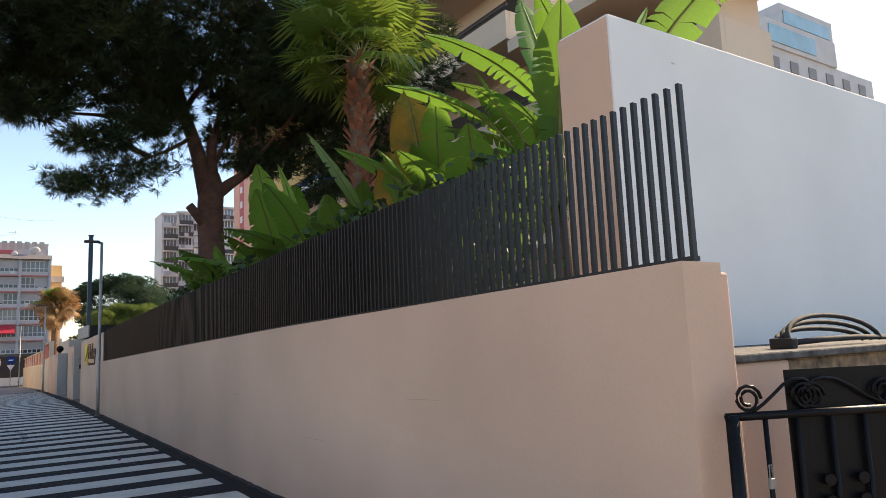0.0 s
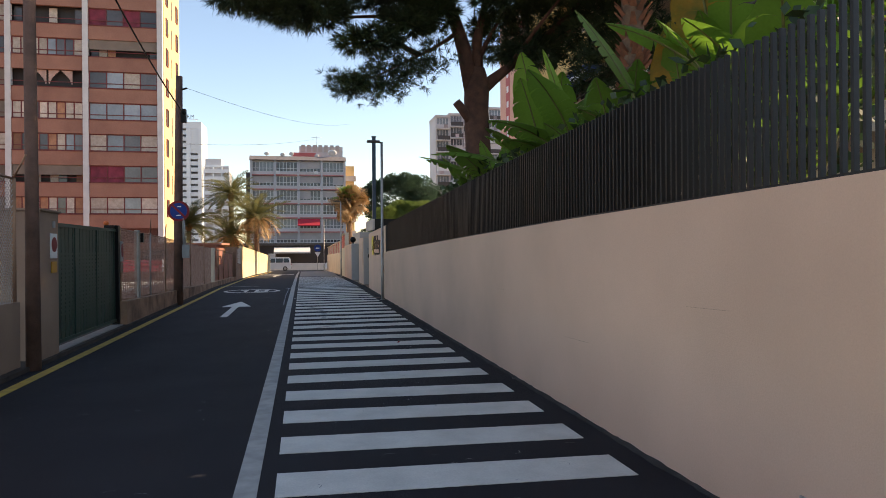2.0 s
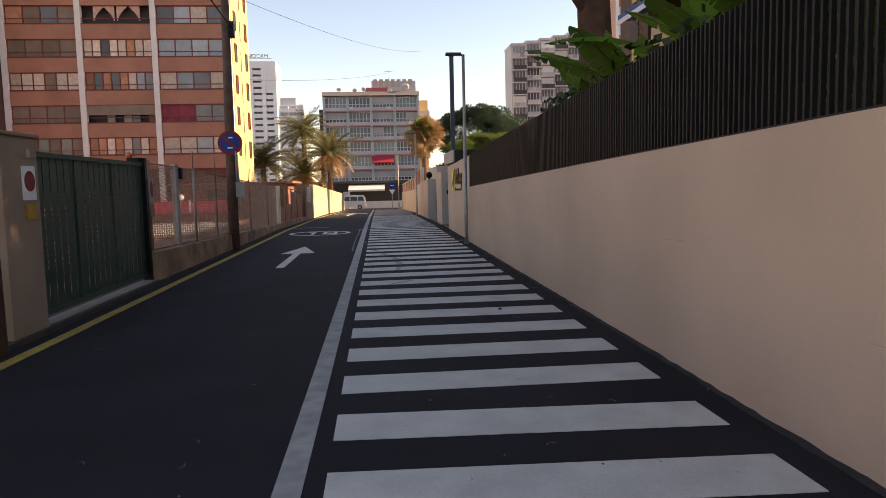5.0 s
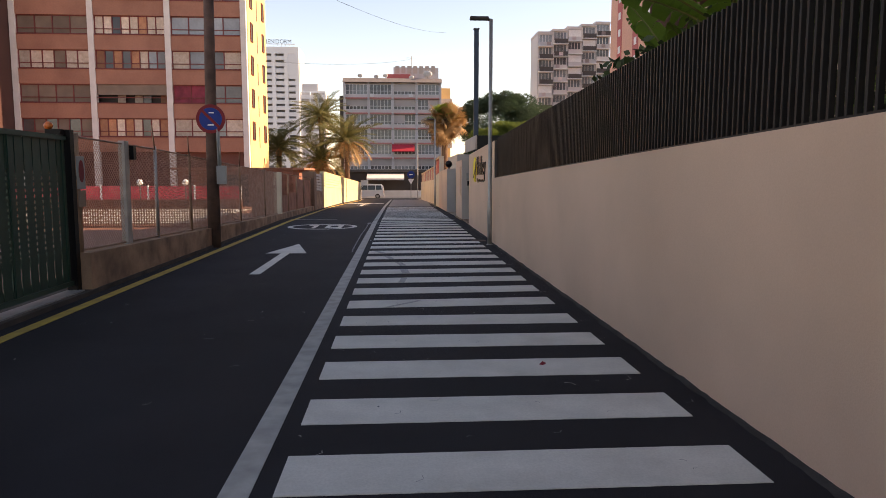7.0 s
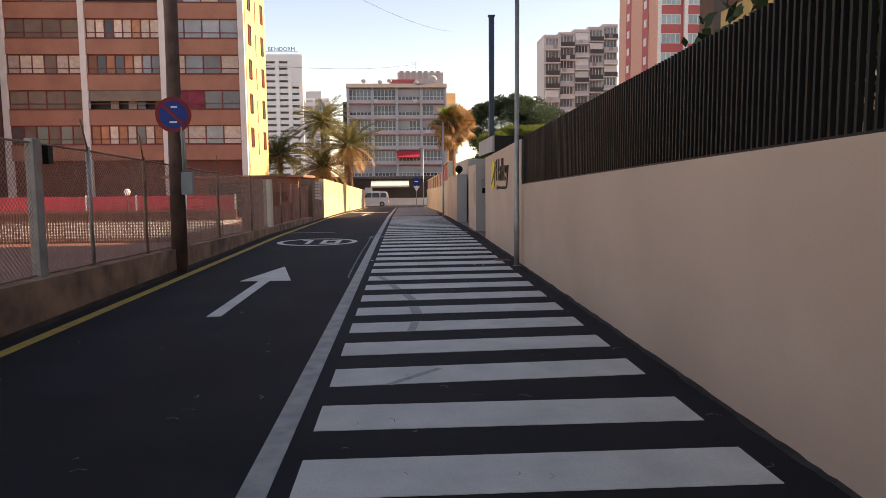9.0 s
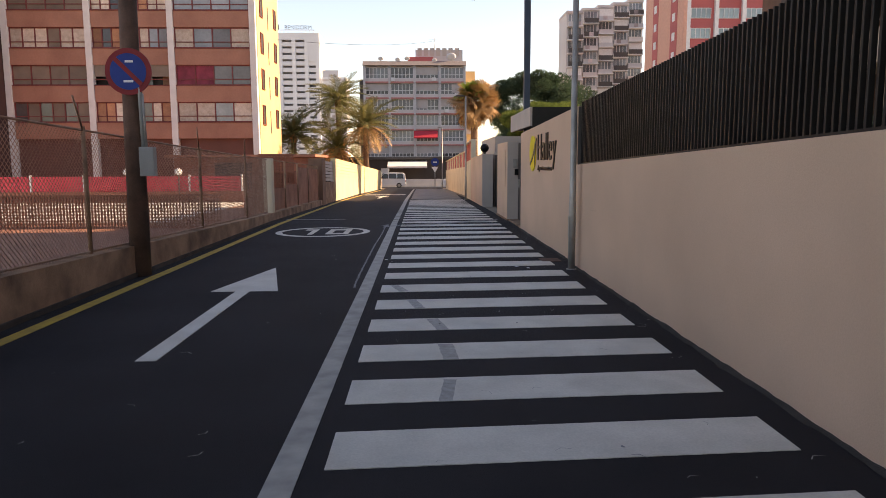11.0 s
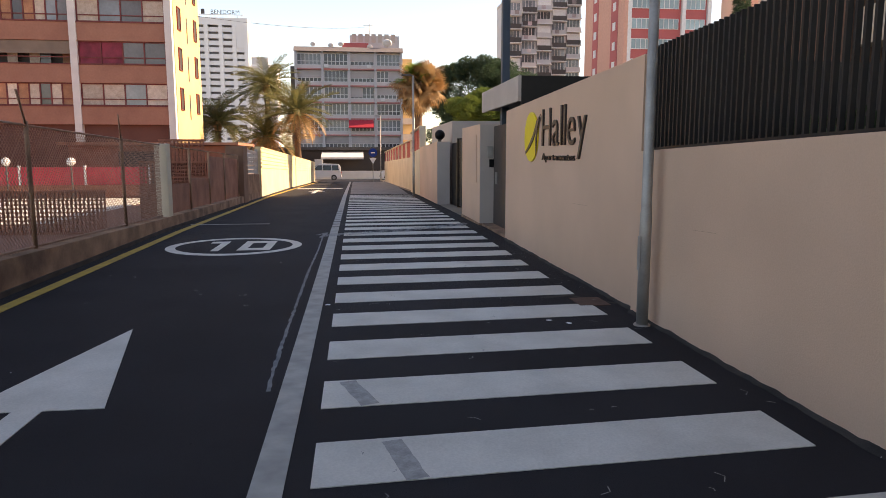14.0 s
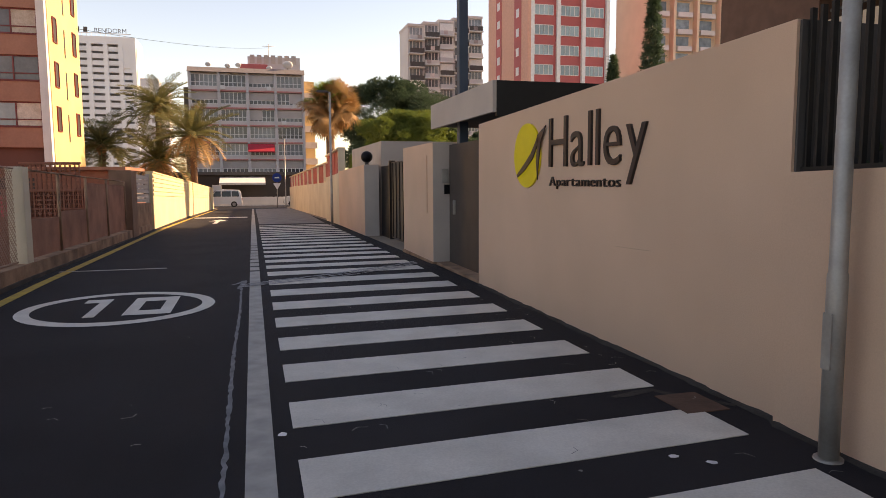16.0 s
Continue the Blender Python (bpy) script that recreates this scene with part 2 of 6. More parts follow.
def tube(pts, radii, n=8):
    bm = bmesh.new()
    add_tube(bm, pts, radii, n)
    bmesh.ops.recalc_face_normals(bm, faces=bm.faces)
    return bm


def ground_z(y):
    """The street falls gently past the gate."""
    return float(np.interp(y, (-400, 30, 45, 55, 82, 130, 200, 3000), (0, 0, -0.17, -0.38, -1.0, -2.0, -2.5, -2.5)))


def coping(y):
    """The top of the pink street wall."""
    return float(np.interp(y, (0.78, 6.3, 11.2, 16.0, 22.12), (2.04, 1.945, 1.83, 1.705, 1.54)))


def level(y):
    """How far copings drop along the street, against its surface."""
    return -0.0237 * (y - 1.0)

# ---- ground, road and its paint ----


def strip(name, x0, x1, ys, dz, material, label, category, thick=0.0):
    bm = bmesh.new()
    rows = [[bm.verts.new((x, y, ground_z(y) + dz)) for x in (x0, x1)] for y in ys]
    for a, b in zip(rows, rows[1:]):
        bm.faces.new((a[0], a[1], b[1], b[0]))
    return setting(name, bm, material, label, category)


Y_BREAKS = (-60, 0, 30, 36, 45, 55, 68, 82, 92)
bm = bmesh.new()
gx = (-3000, -300, -60, -6.9, 0.2, 60, 300, 3000)
gy = (-3000, -300, -60, 0, 30, 36, 45, 55, 68, 82, 100, 130, 200, 600, 4800)
rows = [[bm.verts.new((x, y, -0.66 if -60 <= x <= -6.9 and -60 <= y <= 55 else ground_z(y) - 0.012)) for x in gx] for y in gy]
for a, b in zip(rows, rows[1:]):
    for i in range(len(gx) - 1):
        bm.faces.new((a[i], a[i + 1], b[i + 1], b[i]))
setting("ground", bm, M_GROUND, "dusty bare ground reaching the horizon", "ground")

road = strip("road", -6.45, 0.02, Y_BREAKS, 0.0, M_ASPHALT, "dark smooth asphalt of a narrow one-way street", "road")
# the cross street at the far end
bm = bmesh.new()
vs = [bm.verts.new((x, y, ground_z(y) + 0.0)) for x, y in ((-70, 92), (70, 92), (70, 103), (-70, 103))]
bm.faces.new(vs)
setting("road_cross", bm, M_ASPHALT, "asphalt cross street at the far end", "road")

STRIPE_L, STRIPE_R = -2.915, -0.33


def stripe_mesh(name, sk0, sk1, w=0.5):
    b = bmesh.new()
    add_slab(b, [(STRIPE_L, 0.0), (STRIPE_R, sk0), (STRIPE_R, sk0 + w), (STRIPE_L, w)], -0.006, 0.004)
    return mesh_of(name, b, M_PAINT)


stripe_meshes = [stripe_mesh("stripe", s, s) for s in (-0.11, 0.0, 0.14)]
for k in range(-8, 47):
    me = stripe_meshes[0 if k < 8 else (1 if k < 14 else 2)]
    y = k - 0.15 * min(1.0, max(0.0, (k - 11) / 6))
    st = piece("stripe", me, road, (0, y, ground_z(y + 0.25) + 0.001))
    st.rotation_euler = (math.atan((ground_z(y + 0.5) - ground_z(y)) / 0.5), 0, 0)


M_WORN = mat("worn_strip", (0.22, 0.22, 0.22), 0.85, 0.2, 2, 40, 0.3, tint=(0.13, 0.13, 0.135))


def paint(name, pts, material=None, label=""):
    """Paint on the road: an outline of (x, y)."""
    y = sum(p[1] for p in pts) / len(pts)
    b = bmesh.new()
    top = [b.verts.new((px, py, ground_z(py) + 0.005)) for px, py in pts]
    bot = [b.verts.new((px, py, ground_z(py) - 0.006)) for px, py in pts]
    b.faces.new(top)
    for i in range(len(pts)):
        j = (i + 1) % len(pts)
        b.faces.new((top[i], bot[i], bot[j], top[j]))
    bmesh.ops.recalc_face_normals(b, faces=b.faces)
    return part(name, b, material or M_PAINT, road, label)


for a, b_ in zip(Y_BREAKS[:-1], Y_BREAKS[1:]):
    if a < 82 and a != 30:
        paint("edge_line", [(-3.19, a), (-3.035, a), (-3.035, b_), (-3.19, b_)], M_PAINT2, "worn white edge line")
for k in range(9):
    y = 30.0 + k * 0.667
    paint("edge_dash", [(-3.19, y), (-3.035, y), (-3.035, y + 0.5), (-3.19, y + 0.5)], M_PAINT2)
for a, b_ in zip((-60, 8, 15, 22, 30, 36, 45, 55, 68), (8, 15, 22, 30, 36, 45, 55, 68, 82)):
    paint("yellow_line", [(-6.24, a), (-6.10, a), (-6.10, b_), (-6.24, b_)], M_YELLOW, "worn yellow no-parking line")


def arrow(y0, y1):
    h = y0 + (y1 - y0) * 0.61
    paint("arrow", [(-4.72, y0), (-4.55, y0), (-4.55, h), (-4.20, h), (-4.63, y1), (-5.03, h), (-4.72, h)], M_PAINT, "white painted direction arrow")


arrow(16.96, 21.98)
arrow(48.0, 53.0)
# the ring with the speed limit in it
ring = []
for k in range(48):
    a = 2 * math.pi * k / 48
    ring.append((math.cos(a), math.sin(a)))
b = bmesh.new()
outer = [b.verts.new((-4.69 + 1.09 * c, 27.58 + 1.13 * s, 0.005)) for c, s in ring]
inner = [b.verts.new((-4.69 + 0.94 * c, 27.58 + 0.93 * s, 0.005)) for c, s in ring]
for k in range(48):
    b.faces.new((outer[k], outer[(k + 1) % 48], inner[(k + 1) % 48], inner[k]))
part("speed_ring", b, M_PAINT, road, "white painted ring")
paint("digit_one", [(-4.98, 27.0), (-4.86, 27.0), (-4.86, 28.2), (-5.16, 28.2), (-5.16, 27.98), (-4.98, 27.98)], M_PAINT, "painted digit 1")
b = bmesh.new()
o4 = [b.verts.new((x, y, 0.005)) for x, y in ((-4.58, 27.0), (-4.06, 27.0), (-4.06, 28.2), (-4.58, 28.2))]
i4 = [b.verts.new((x, y, 0.005)) for x, y in ((-4.44, 27.28), (-4.20, 27.28), (-4.20, 27.92), (-4.44, 27.92))]
for k in range(4):
    b.faces.new((o4[k], o4[(k + 1) % 4], i4[(k + 1) % 4], i4[k]))
part("digit_zero", b, M_PAINT, road, "painted digit 0")
paint("thin_line", [(-6.3, 31.5), (-4.6, 31.5), (-4.6, 31.58), (-6.3, 31.58)], M_PAINT2)
paint("worn_zone", [(-2.9, 46.6), (-0.35, 46.6), (-0.1, 55.0), (-2.9, 55.0)], M_WORN, "pale worn walking strip")
paint("worn_zone", [(-2.9, 55.0), (-0.1, 55.0), (0.2, 68.0), (-2.9, 68.0)], M_WORN)
paint("worn_zone", [(-2.9, 68.0), (0.2, 68.0), (0.2, 82.0), (-2.9, 82.0)], M_WORN)
paint("give_way_bar", [(-6.0, 55.6), (-3.4, 55.6), (-3.4, 57.0), (-6.0, 57.0)], M_PAINT)
# the yard behind the fence and the garden behind the wall
bm = box(-60, -6.95, -40, 92, -1.1, -0.45)
setting("pavement_court", bm, M_COURT, "terracotta paving of the sports court behind the fence", "paving")
bm = box(-58, -11.4, 36.2, 48.8, -0.447, -0.43)
setting("pavement_pale", bm, mat("pale_concrete", (0.72, 0.68, 0.60), 0.9, 0.12, 0.8, 30, 0.2), "pale sunlit concrete strip beyond the block screen", "paving")
bm = box(0.30, 45, 3.0, 27.5, -1.3, 0.9)
setting("ground_garden", bm, M_GROUND, "raised garden soil behind the street wall", "soil")

# ---- the long pink wall with its slat fence ----
W_Y0, W_Y1 = 0.905, 22.12
wall = setting("wall_street", prism([(W_Y0, -0.3), (W_Y1, -0.3)] + [(y, coping(y)) for y in (W_Y1, 16.0, 11.2, 6.3, W_Y0)], -0.05, 0.26), M_PINK, "long smooth pink rendered street wall", "wall")
fence = thing("slat_fence", (0.08, W_Y0, 2.03), "anthracite metal slat fence on the pink wall", "fence")
part("bottom_rail", prism([(y, coping(y) + 0.004) for y in (W_Y0, 6.3, 11.2, 16.0, W_Y1)] + [(y, coping(y) + 0.03) for y in (W_Y1, 16.0, 11.2, 6.3, W_Y0)], 0.05, 0.10), M_SLAT, fence)
slat_me = mesh_of("slat", box(0.06, 0.096, -0.011, 0.011, 0.0, 0.945, 0.002), M_SLAT)
n_slats = 275
for k in range(n_slats):
    y = W_Y0 + 0.02 + k * (W_Y1 - W_Y0 - 0.06) / (n_slats - 1)
    piece("slat", slat_me, fence, (random.uniform(-0.002, 0.002), y, coping(y) + 0.006))

# ---- the wall with the lettering, the entrance and the walls beyond ----
setting("wall_sign", prism([(22.12, -0.3), (28.02, -0.3), (28.02, 2.28), (22.12, 2.435)], 0.0, 0.24), M_PINK, "taller pink rendered wall carrying the house name", "wall")
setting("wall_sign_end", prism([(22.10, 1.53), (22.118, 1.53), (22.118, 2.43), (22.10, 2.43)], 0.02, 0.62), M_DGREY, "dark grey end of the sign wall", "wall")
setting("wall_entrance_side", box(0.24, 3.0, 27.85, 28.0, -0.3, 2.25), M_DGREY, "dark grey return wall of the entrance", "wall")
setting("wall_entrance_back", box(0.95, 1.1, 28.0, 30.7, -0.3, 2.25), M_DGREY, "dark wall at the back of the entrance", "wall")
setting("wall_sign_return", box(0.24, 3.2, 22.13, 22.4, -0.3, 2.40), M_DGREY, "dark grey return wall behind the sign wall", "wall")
gp = thing("gate_pillar", (0.25, 31.5, 0), "pink and grey gate pillar with an intercom", "pillar")
part("body", box(0.0, 0.5, 30.62, 33.1, -0.3, 2.17), [M_PINK], gp)
part("side_cladding", box(0.003, 0.50, 30.605, 30.618, -0.3, 2.165), M_GREY, gp, "grey cladding on the side")
part("notice_board", box(-0.02, 0.0, 31.0, 31.55, 0.9, 1.95), M_PINK, gp, "flush pale panel")
ic = part("intercom", box(0.16, 0.28, 30.57, 30.605, 1.45, 1.70, 0.006), M_STEEL, gp, "steel intercom plate")
part("camera_box", box(0.20, 0.30, 30.56, 30.605, 1.25, 1.42, 0.006), M_BLACK, gp, "black keypad below the intercom")
part("plinth", box(-0.02, 0.52, 30.60, 33.12, -0.3, 0.03), M_CONC, gp, "stained base")

canopy = thing("entrance_canopy", (2.5, 29.5, 2.5), "dark flat entrance canopy with a grey fascia", "canopy")
part("roof_slab", box(0.26, 6.0, 28.06, 31.5, 2.50, 2.86, 0.01), M_DGREY, canopy)
part("fascia_front", box(0.20, 0.257, 28.0, 31.5, 2.46, 2.90), M_GREY, canopy, "grey fascia")
part("fascia_side", box(0.26, 6.0, 28.0, 28.056, 2.40, 2.90), M_SLAT, canopy, "anthracite fascia")
part("column", box(0.6, 0.72, 30.9, 31.02, -0.3, 2.5), M_SLAT, canopy)
part("column", box(5.6, 5.8, 28.2, 28.4, -0.3, 2.5), M_SLAT, canopy)

door = thing("entrance_door", (0.3, 29.4, 0), "dark brown entrance gate leaf, closed", "door")
part("leaf", box(0.30, 0.345, 28.06, 30.58, 0.03, 2.12), mat("dark_brown_door", (0.060, 0.045, 0.040), 0.6, 0.15, 3), door)
part("handle", box(0.26, 0.30, 30.2, 30.24, 0.9, 1.15), M_STEEL, door, "steel handle")
part("threshold", box(0.05, 0.36, 28.06, 30.58, -0.05, 0.028), M_CONC, door)

mast = thing("mast", (0.48, 30.2, 0), "tall dark square steel mast behind the entrance", "mast")
part("shaft", box(0.40, 0.56, 30.28, 30.44, -0.3, 6.7, 0.01), mat("mast_paint", (0.045, 0.075, 0.11), 0.5, 0.1), mast)
part("cap", box(0.38, 0.58, 30.26, 30.46, 6.7, 6.74), M_DGREY, mast)

# recessed vehicle gate and the walls past it
vg = thing("vehicle_gate", (0.55, 35.5, -0.1), "dark sheet-metal vehicle gate in a recess", "gate")
part("leaf", box(0.50, 0.56, 33.12, 36.9, -0.05, 1.98), M_DGREY, vg)
for k in range(9):
    part("rib", box(0.47, 0.50, 33.3 + k * 0.42, 33.36 + k * 0.42, 0.0, 1.95), M_SLAT, vg)
part("side_post", box(0.44, 0.60, 36.9, 37.0, -0.2, 2.02), M_SLAT, vg)
# black here puts the recess's shade into the wall colour
setting("wall_gate_side", box(0.5, 0.75, 37.0, 38.42, -0.4, 1.9), M_BLACK, "recess wall beside the gate, its shade painted black", "wall")
setting("wall_past_gate", prism([(38.42, -0.4), (44.5, -0.6), (44.5, 1.82), (38.42, 1.95)], 0.0, 0.35), M_PINK, "pink rendered wall past the gate", "wall")
setting("wall_past_gate_end", box(0.003, 0.42, 38.40, 38.417, -0.4, 1.945), M_GREY, "grey end of the wall", "wall")
setting("wall_service_box", box(0.5, 4.5, 38.45, 44.4, -0.6, 2.62), M_GREY, "grey flat-roofed service building", "wall")
dome = thing("camera_dome", (0.2, 38.5, 1.95), "black dome camera on the wall's end", "camera")
bm = bmesh.new()
bmesh.ops.create_uvsphere(bm, u_segments=14, v_segments=9, radius=0.17, matrix=Matrix.Translation((0.1, 38.55, 2.17)))
part("dome", bm, M_BLACK, dome, smooth=True)
part("foot", box(0.05, 0.15, 38.5, 38.6, 1.93, 2.05), M_DGREY, dome)

# louvred wall that runs on to the cross street
lw = thing("louvre_wall", (0, 60, -0.5), "pink wall with red louvre panels above", "wall")
ys = [44.5, 49.2] + [49.2 + 3.6 * k for k in range(1, 11)]
for i, (a, b) in enumerate(zip(ys, ys[1:])):
    off = 0.0 if i == 0 else 0.28
    za, zb = (2.72, 2.57) if i == 0 else (2.40 - 0.0155 * (a - 49.2), 2.40 - 0.0155 * (b - 49.2))
    part("base_wall", prism([(a, ground_z(a) - 0.3), (b, ground_z(b) - 0.3), (b, zb - 0.95), (a, za - 0.95)], off, off + 0.25), M_CREAM, lw)
    part("coping", prism([(a, za - 0.06), (b, zb - 0.06), (b, zb), (a, za)], off - 0.02, off + 0.27), M_CREAM, lw)
    part("pier", prism([(a, za - 0.95), (a + 0.18, za - 0.95), (a + 0.18, za - 0.06), (a, za - 0.06)], off, off + 0.25), M_CREAM, lw)
    n = 5
    for j in range(n):
        y0 = a + 0.2 + (b - a - 0.22) * j / n
        y1 = a + 0.2 + (b - a - 0.22) * (j + 0.86) / n
        t0 = za + (zb - za) * (y0 - a) / (b - a)
        part("louvre", prism([(y0, t0 - 0.94), (y1, t0 - 0.95), (y1, t0 - 0.075), (y0, t0 - 0.07)], off + 0.08, off + 0.12), M_RED, lw, "red louvre panel" if i == 0 and j == 0 else "")

# ---- lettering on the sign wall ----


def letters(parent, text, y, z, size, material, depth=0.02, squeeze=1.0, x=-0.001, step=None, face="-x", width=0.0):
    """Raised letters, one mesh each, that read along -y on a wall that faces -x, or along +x on one that faces -y."""
    made = []
    pen = 0.0
    for ch in text:
        cu = bpy.data.curves.new("letter", "FONT")
        cu.body, cu.size, cu.extrude, cu.resolution_u, cu.offset = ch, size, depth / 2, 4, -0.008 * size
        tmp = new("letter_tmp", cu)
        dg = bpy.context.evaluated_depsgraph_get()
        me = bpy.data.meshes.new_from_object(tmp.evaluated_get(dg))
        xs = [v.co.x for v in me.vertices]
        bpy.data.objects.remove(tmp)
        if not xs:
            pen += size * 0.3
            continue
        lo, hi = min(xs), max(xs)
        b = bmesh.new()
        b.from_mesh(me)
        for v in b.verts:
            u, w, d = (v.co.x - lo) * squeeze + pen, v.co.y, v.co.z
            v.co = (x - depth / 2 - d, y - u, z + w) if face == "-x" else (x + u, y - depth / 2 - d, z + w)
        bmesh.ops.recalc_face_normals(b, faces=b.faces)
        made.append(part("letter", b, material, parent))
        pen += (hi - lo) * squeeze + size * (step or 0.10)
    if width:
        k = width / (pen - size * (step or 0.10))
        for ob in made:
            for v in ob.data.vertices:
                if face == "-x":
                    v.co.y = (y - BASE[parent].y) + (v.co.y - (y - BASE[parent].y)) * k
    return made


sign = thing("house_sign", (0, 25, 1.4), "house name in raised dark letters with a yellow disc", "sign")
letters(sign, "Halley", 25.57, 1.63, 0.77, M_LETTER, 0.026, 0.80, step=0.10, width=1.90)
letters(sign, "Apartamentos", 25.57, 1.435, 0.145, M_LETTER, 0.02, 0.95, step=0.12, width=1.49)
b = bmesh.new()
disc = [(26.20 + 0.39 * math.cos(2 * math.pi * k / 40), 1.78 + 0.37 * math.sin(2 * math.pi * k / 40)) for k in range(40)]
part("disc", prism(disc, -0.022, -0.002), M_LOGOY, sign, "yellow disc")
part("swoosh", prism([(26.48, 1.56), (26.25, 1.68), (26.05, 1.80), (25.90, 1.94), (25.86, 2.0), (25.83, 1.93), (26.0, 1.74), (26.22, 1.62), (26.46, 1.53)], -0.034, -0.023), M_LETTER, sign)
part("swoosh", prism([(25.86, 2.0), (25.64, 2.09), (25.78, 1.92), (25.84, 1.66), (25.86, 1.50), (25.90, 1.70), (25.87, 1.88)], -0.034, -0.023), M_LETTER, sign)

# ---- street lamps ----


def street_lamp(x, y, h):
    g = ground_z(y)
    st = thing("street_lamp", (x, y, g), "slim galvanised street lamp post with a flat head", "street lamp", "street lamps")
    part("base", tube([(x, y, g - 0.1), (x, y, g + 0.012)], 0.075, 14), M_STEEL, st)
    part("post", tube([(x, y, g), (x, y, g + 1.0), (x, y, g + 1.02), (x, y, g + h)], [0.052, 0.052, 0.046, 0.040], 14), M_STEEL, st)
    part("hatch", box(x - 0.055, x - 0.046, y - 0.03, y + 0.03, g + 0.5, g + 0.8), M_STEEL, st)
    part("arm", tube([(x + 0.03, y, g + h - 0.02), (x - 0.12, y, g + h)], 0.03, 8), M_DGREY, st)
    part("lamp_head", box(x - 0.48, x - 0.06, y - 0.09, y + 0.09, g + h - 0.02, g + h + 0.05, 0.02), M_DGREY, st, "dark flat lamp head")
    return st


street_lamp(-0.17, 21.57, 5.12)
street_lamp(-0.22, 45.0, 4.95)
street_lamp(-0.1, 85.0, 6.4)
plate = thing("drain_cover", (-0.35, 22.4, 0), "rusty drain cover beside the lamp post", "drain cover")
part("plate", box(-0.46, -0.14, 22.4, 22.78, -0.03, 0.006), M_RUSTPLATE, plate)

bracket = thing("wall_bracket", (0, 2.5, 0.25), "small steel bracket low on the pink wall", "bracket")
part("plate", box(-0.066, -0.051, 2.3, 2.56, 0.16, 0.30, 0.003), M_STEEL, bracket)
part("bolt", box(-0.074, -0.067, 2.50, 2.53, 0.22, 0.25), M_BLACK, bracket)

# ---- neighbour's white wall, ledge, gate and cable at the start ----
setting("wall_white", box(1.2, 14.0, 2.366, 2.946, -0.3, 4.30, 0.015), M_WHITEWALL, "tall white rendered garden wall", "wall")
setting("wall_white_side", box(1.183, 1.197, 2.376, 2.946, -0.3, 4.27), M_PINK, "pink street side of the white wall", "wall")
setting("wall_ledge", box(0.355, 1.1, 1.076, 2.32, -0.3, 1.50, 0.02), M_PINK, "low cream plastered wall below the ledge", "wall")
setting("wall_ledge_old", box(1.102, 8.0, 1.126, 2.32, -0.3, 1.50, 0.02), mat("peeled_plaster", (0.30, 0.22, 0.15), 0.95, 0.2, 9, 50, 0.8, tint=(0.015, 0.015, 0.015)), "peeled and blackened old wall", "wall")
setting("wall_end_return", box(0.27, 0.35, 0.925, 2.32, -0.3, 1.99, 0.012), M_PINK, "rough plaster return at the end of the street wall", "wall")
led = thing("stone_ledge", (2, 1.4, 1.5), "grey slate coping slab on the low wall", "coping")
part("slab", box(0.40, 8.0, 1.046, 2.345, 1.503, 1.55, 0.01), mat("slate", (0.13, 0.125, 0.12), 0.9, 0.3, 9, 60, 0.8, tint=(0.03, 0.028, 0.027)), led)
cab = thing("cable_coil", (1.9, 1.2, 1.55), "loose loops of thick black cable on the ledge", "cable")
for k in range(3):
    pts = []
    for j in range(15):
        a = math.pi * j / 14
        pts.append((2.02 - (0.60 - 0.02 * k) * math.cos(a), 1.12 + 0.05 * k + 0.1 * math.sin(a), 1.575 + (0.19 - 0.045 * k) * math.sin(a) ** 0.8))
    part("loop", tube(pts, 0.017, 7), M_TYRE, cab)
part("tie", box(1.39, 1.46, 1.09, 1.25, 1.551, 1.62, 0.01), M_TYRE, cab)
part("lead", tube([(1.42, 1.15, 1.585), (1.8, 1.1, 1.60), (2.3, 1.14, 1.6), (3.2, 1.12, 1.575)], 0.022, 6), M_TYRE, cab)
cab.location.y += 0.126
ig = thing("iron_gate", (0.12, 0.7, 0), "black wrought-iron gate with scrolls and a padlock", "gate")
gd = Vector((0.90, -0.42, 0)).normalized()
go = Vector((0.05, 0.68, 0))


def gpt(u, z, off=0.0):
    return tuple(go + gd * u + Vector((0.42, 0.90, 0)) * off + Vector((0, 0, z)))


part("hinge_post", tube([gpt(0.03, 0.02), gpt(0.03, 1.28)], 0.035, 6), M_BLACK, ig)
part("top_rail", tube([gpt(0.0, 1.27), gpt(1.2, 1.27)], 0.022, 6), M_BLACK, ig)
part("bottom_rail", tube([gpt(0.0, 0.12), gpt(1.2, 0.12)], 0.022, 6), M_BLACK, ig)
for u in (0.2, 0.37, 0.55, 0.73, 0.91, 1.09):
    part("bar", tube([gpt(u, 0.12), gpt(u, 1.27)], 0.014, 6), M_BLACK, ig)
# sheet runs above the top rail to imitate the dark opening behind
b = bmesh.new()
for u, w in ((0.36, 1.2),):
    vs = [b.verts.new(gpt(uu, z, dd)) for dd in (0.02, 0.03) for uu, z in ((0.34, 0.1), (1.2, 0.1), (1.2, 1.48), (0.34, 1.48))]
    for q in ((0, 1, 2, 3), (7, 6, 5, 4), (0, 4, 5, 1), (1, 5, 6, 2), (2, 6, 7, 3), (3, 7, 4, 0)):
        b.faces.new([vs[i] for i in q])
part("sheet", b, M_BLACK, ig, "black backing sheet, its top standing in for a dark opening")
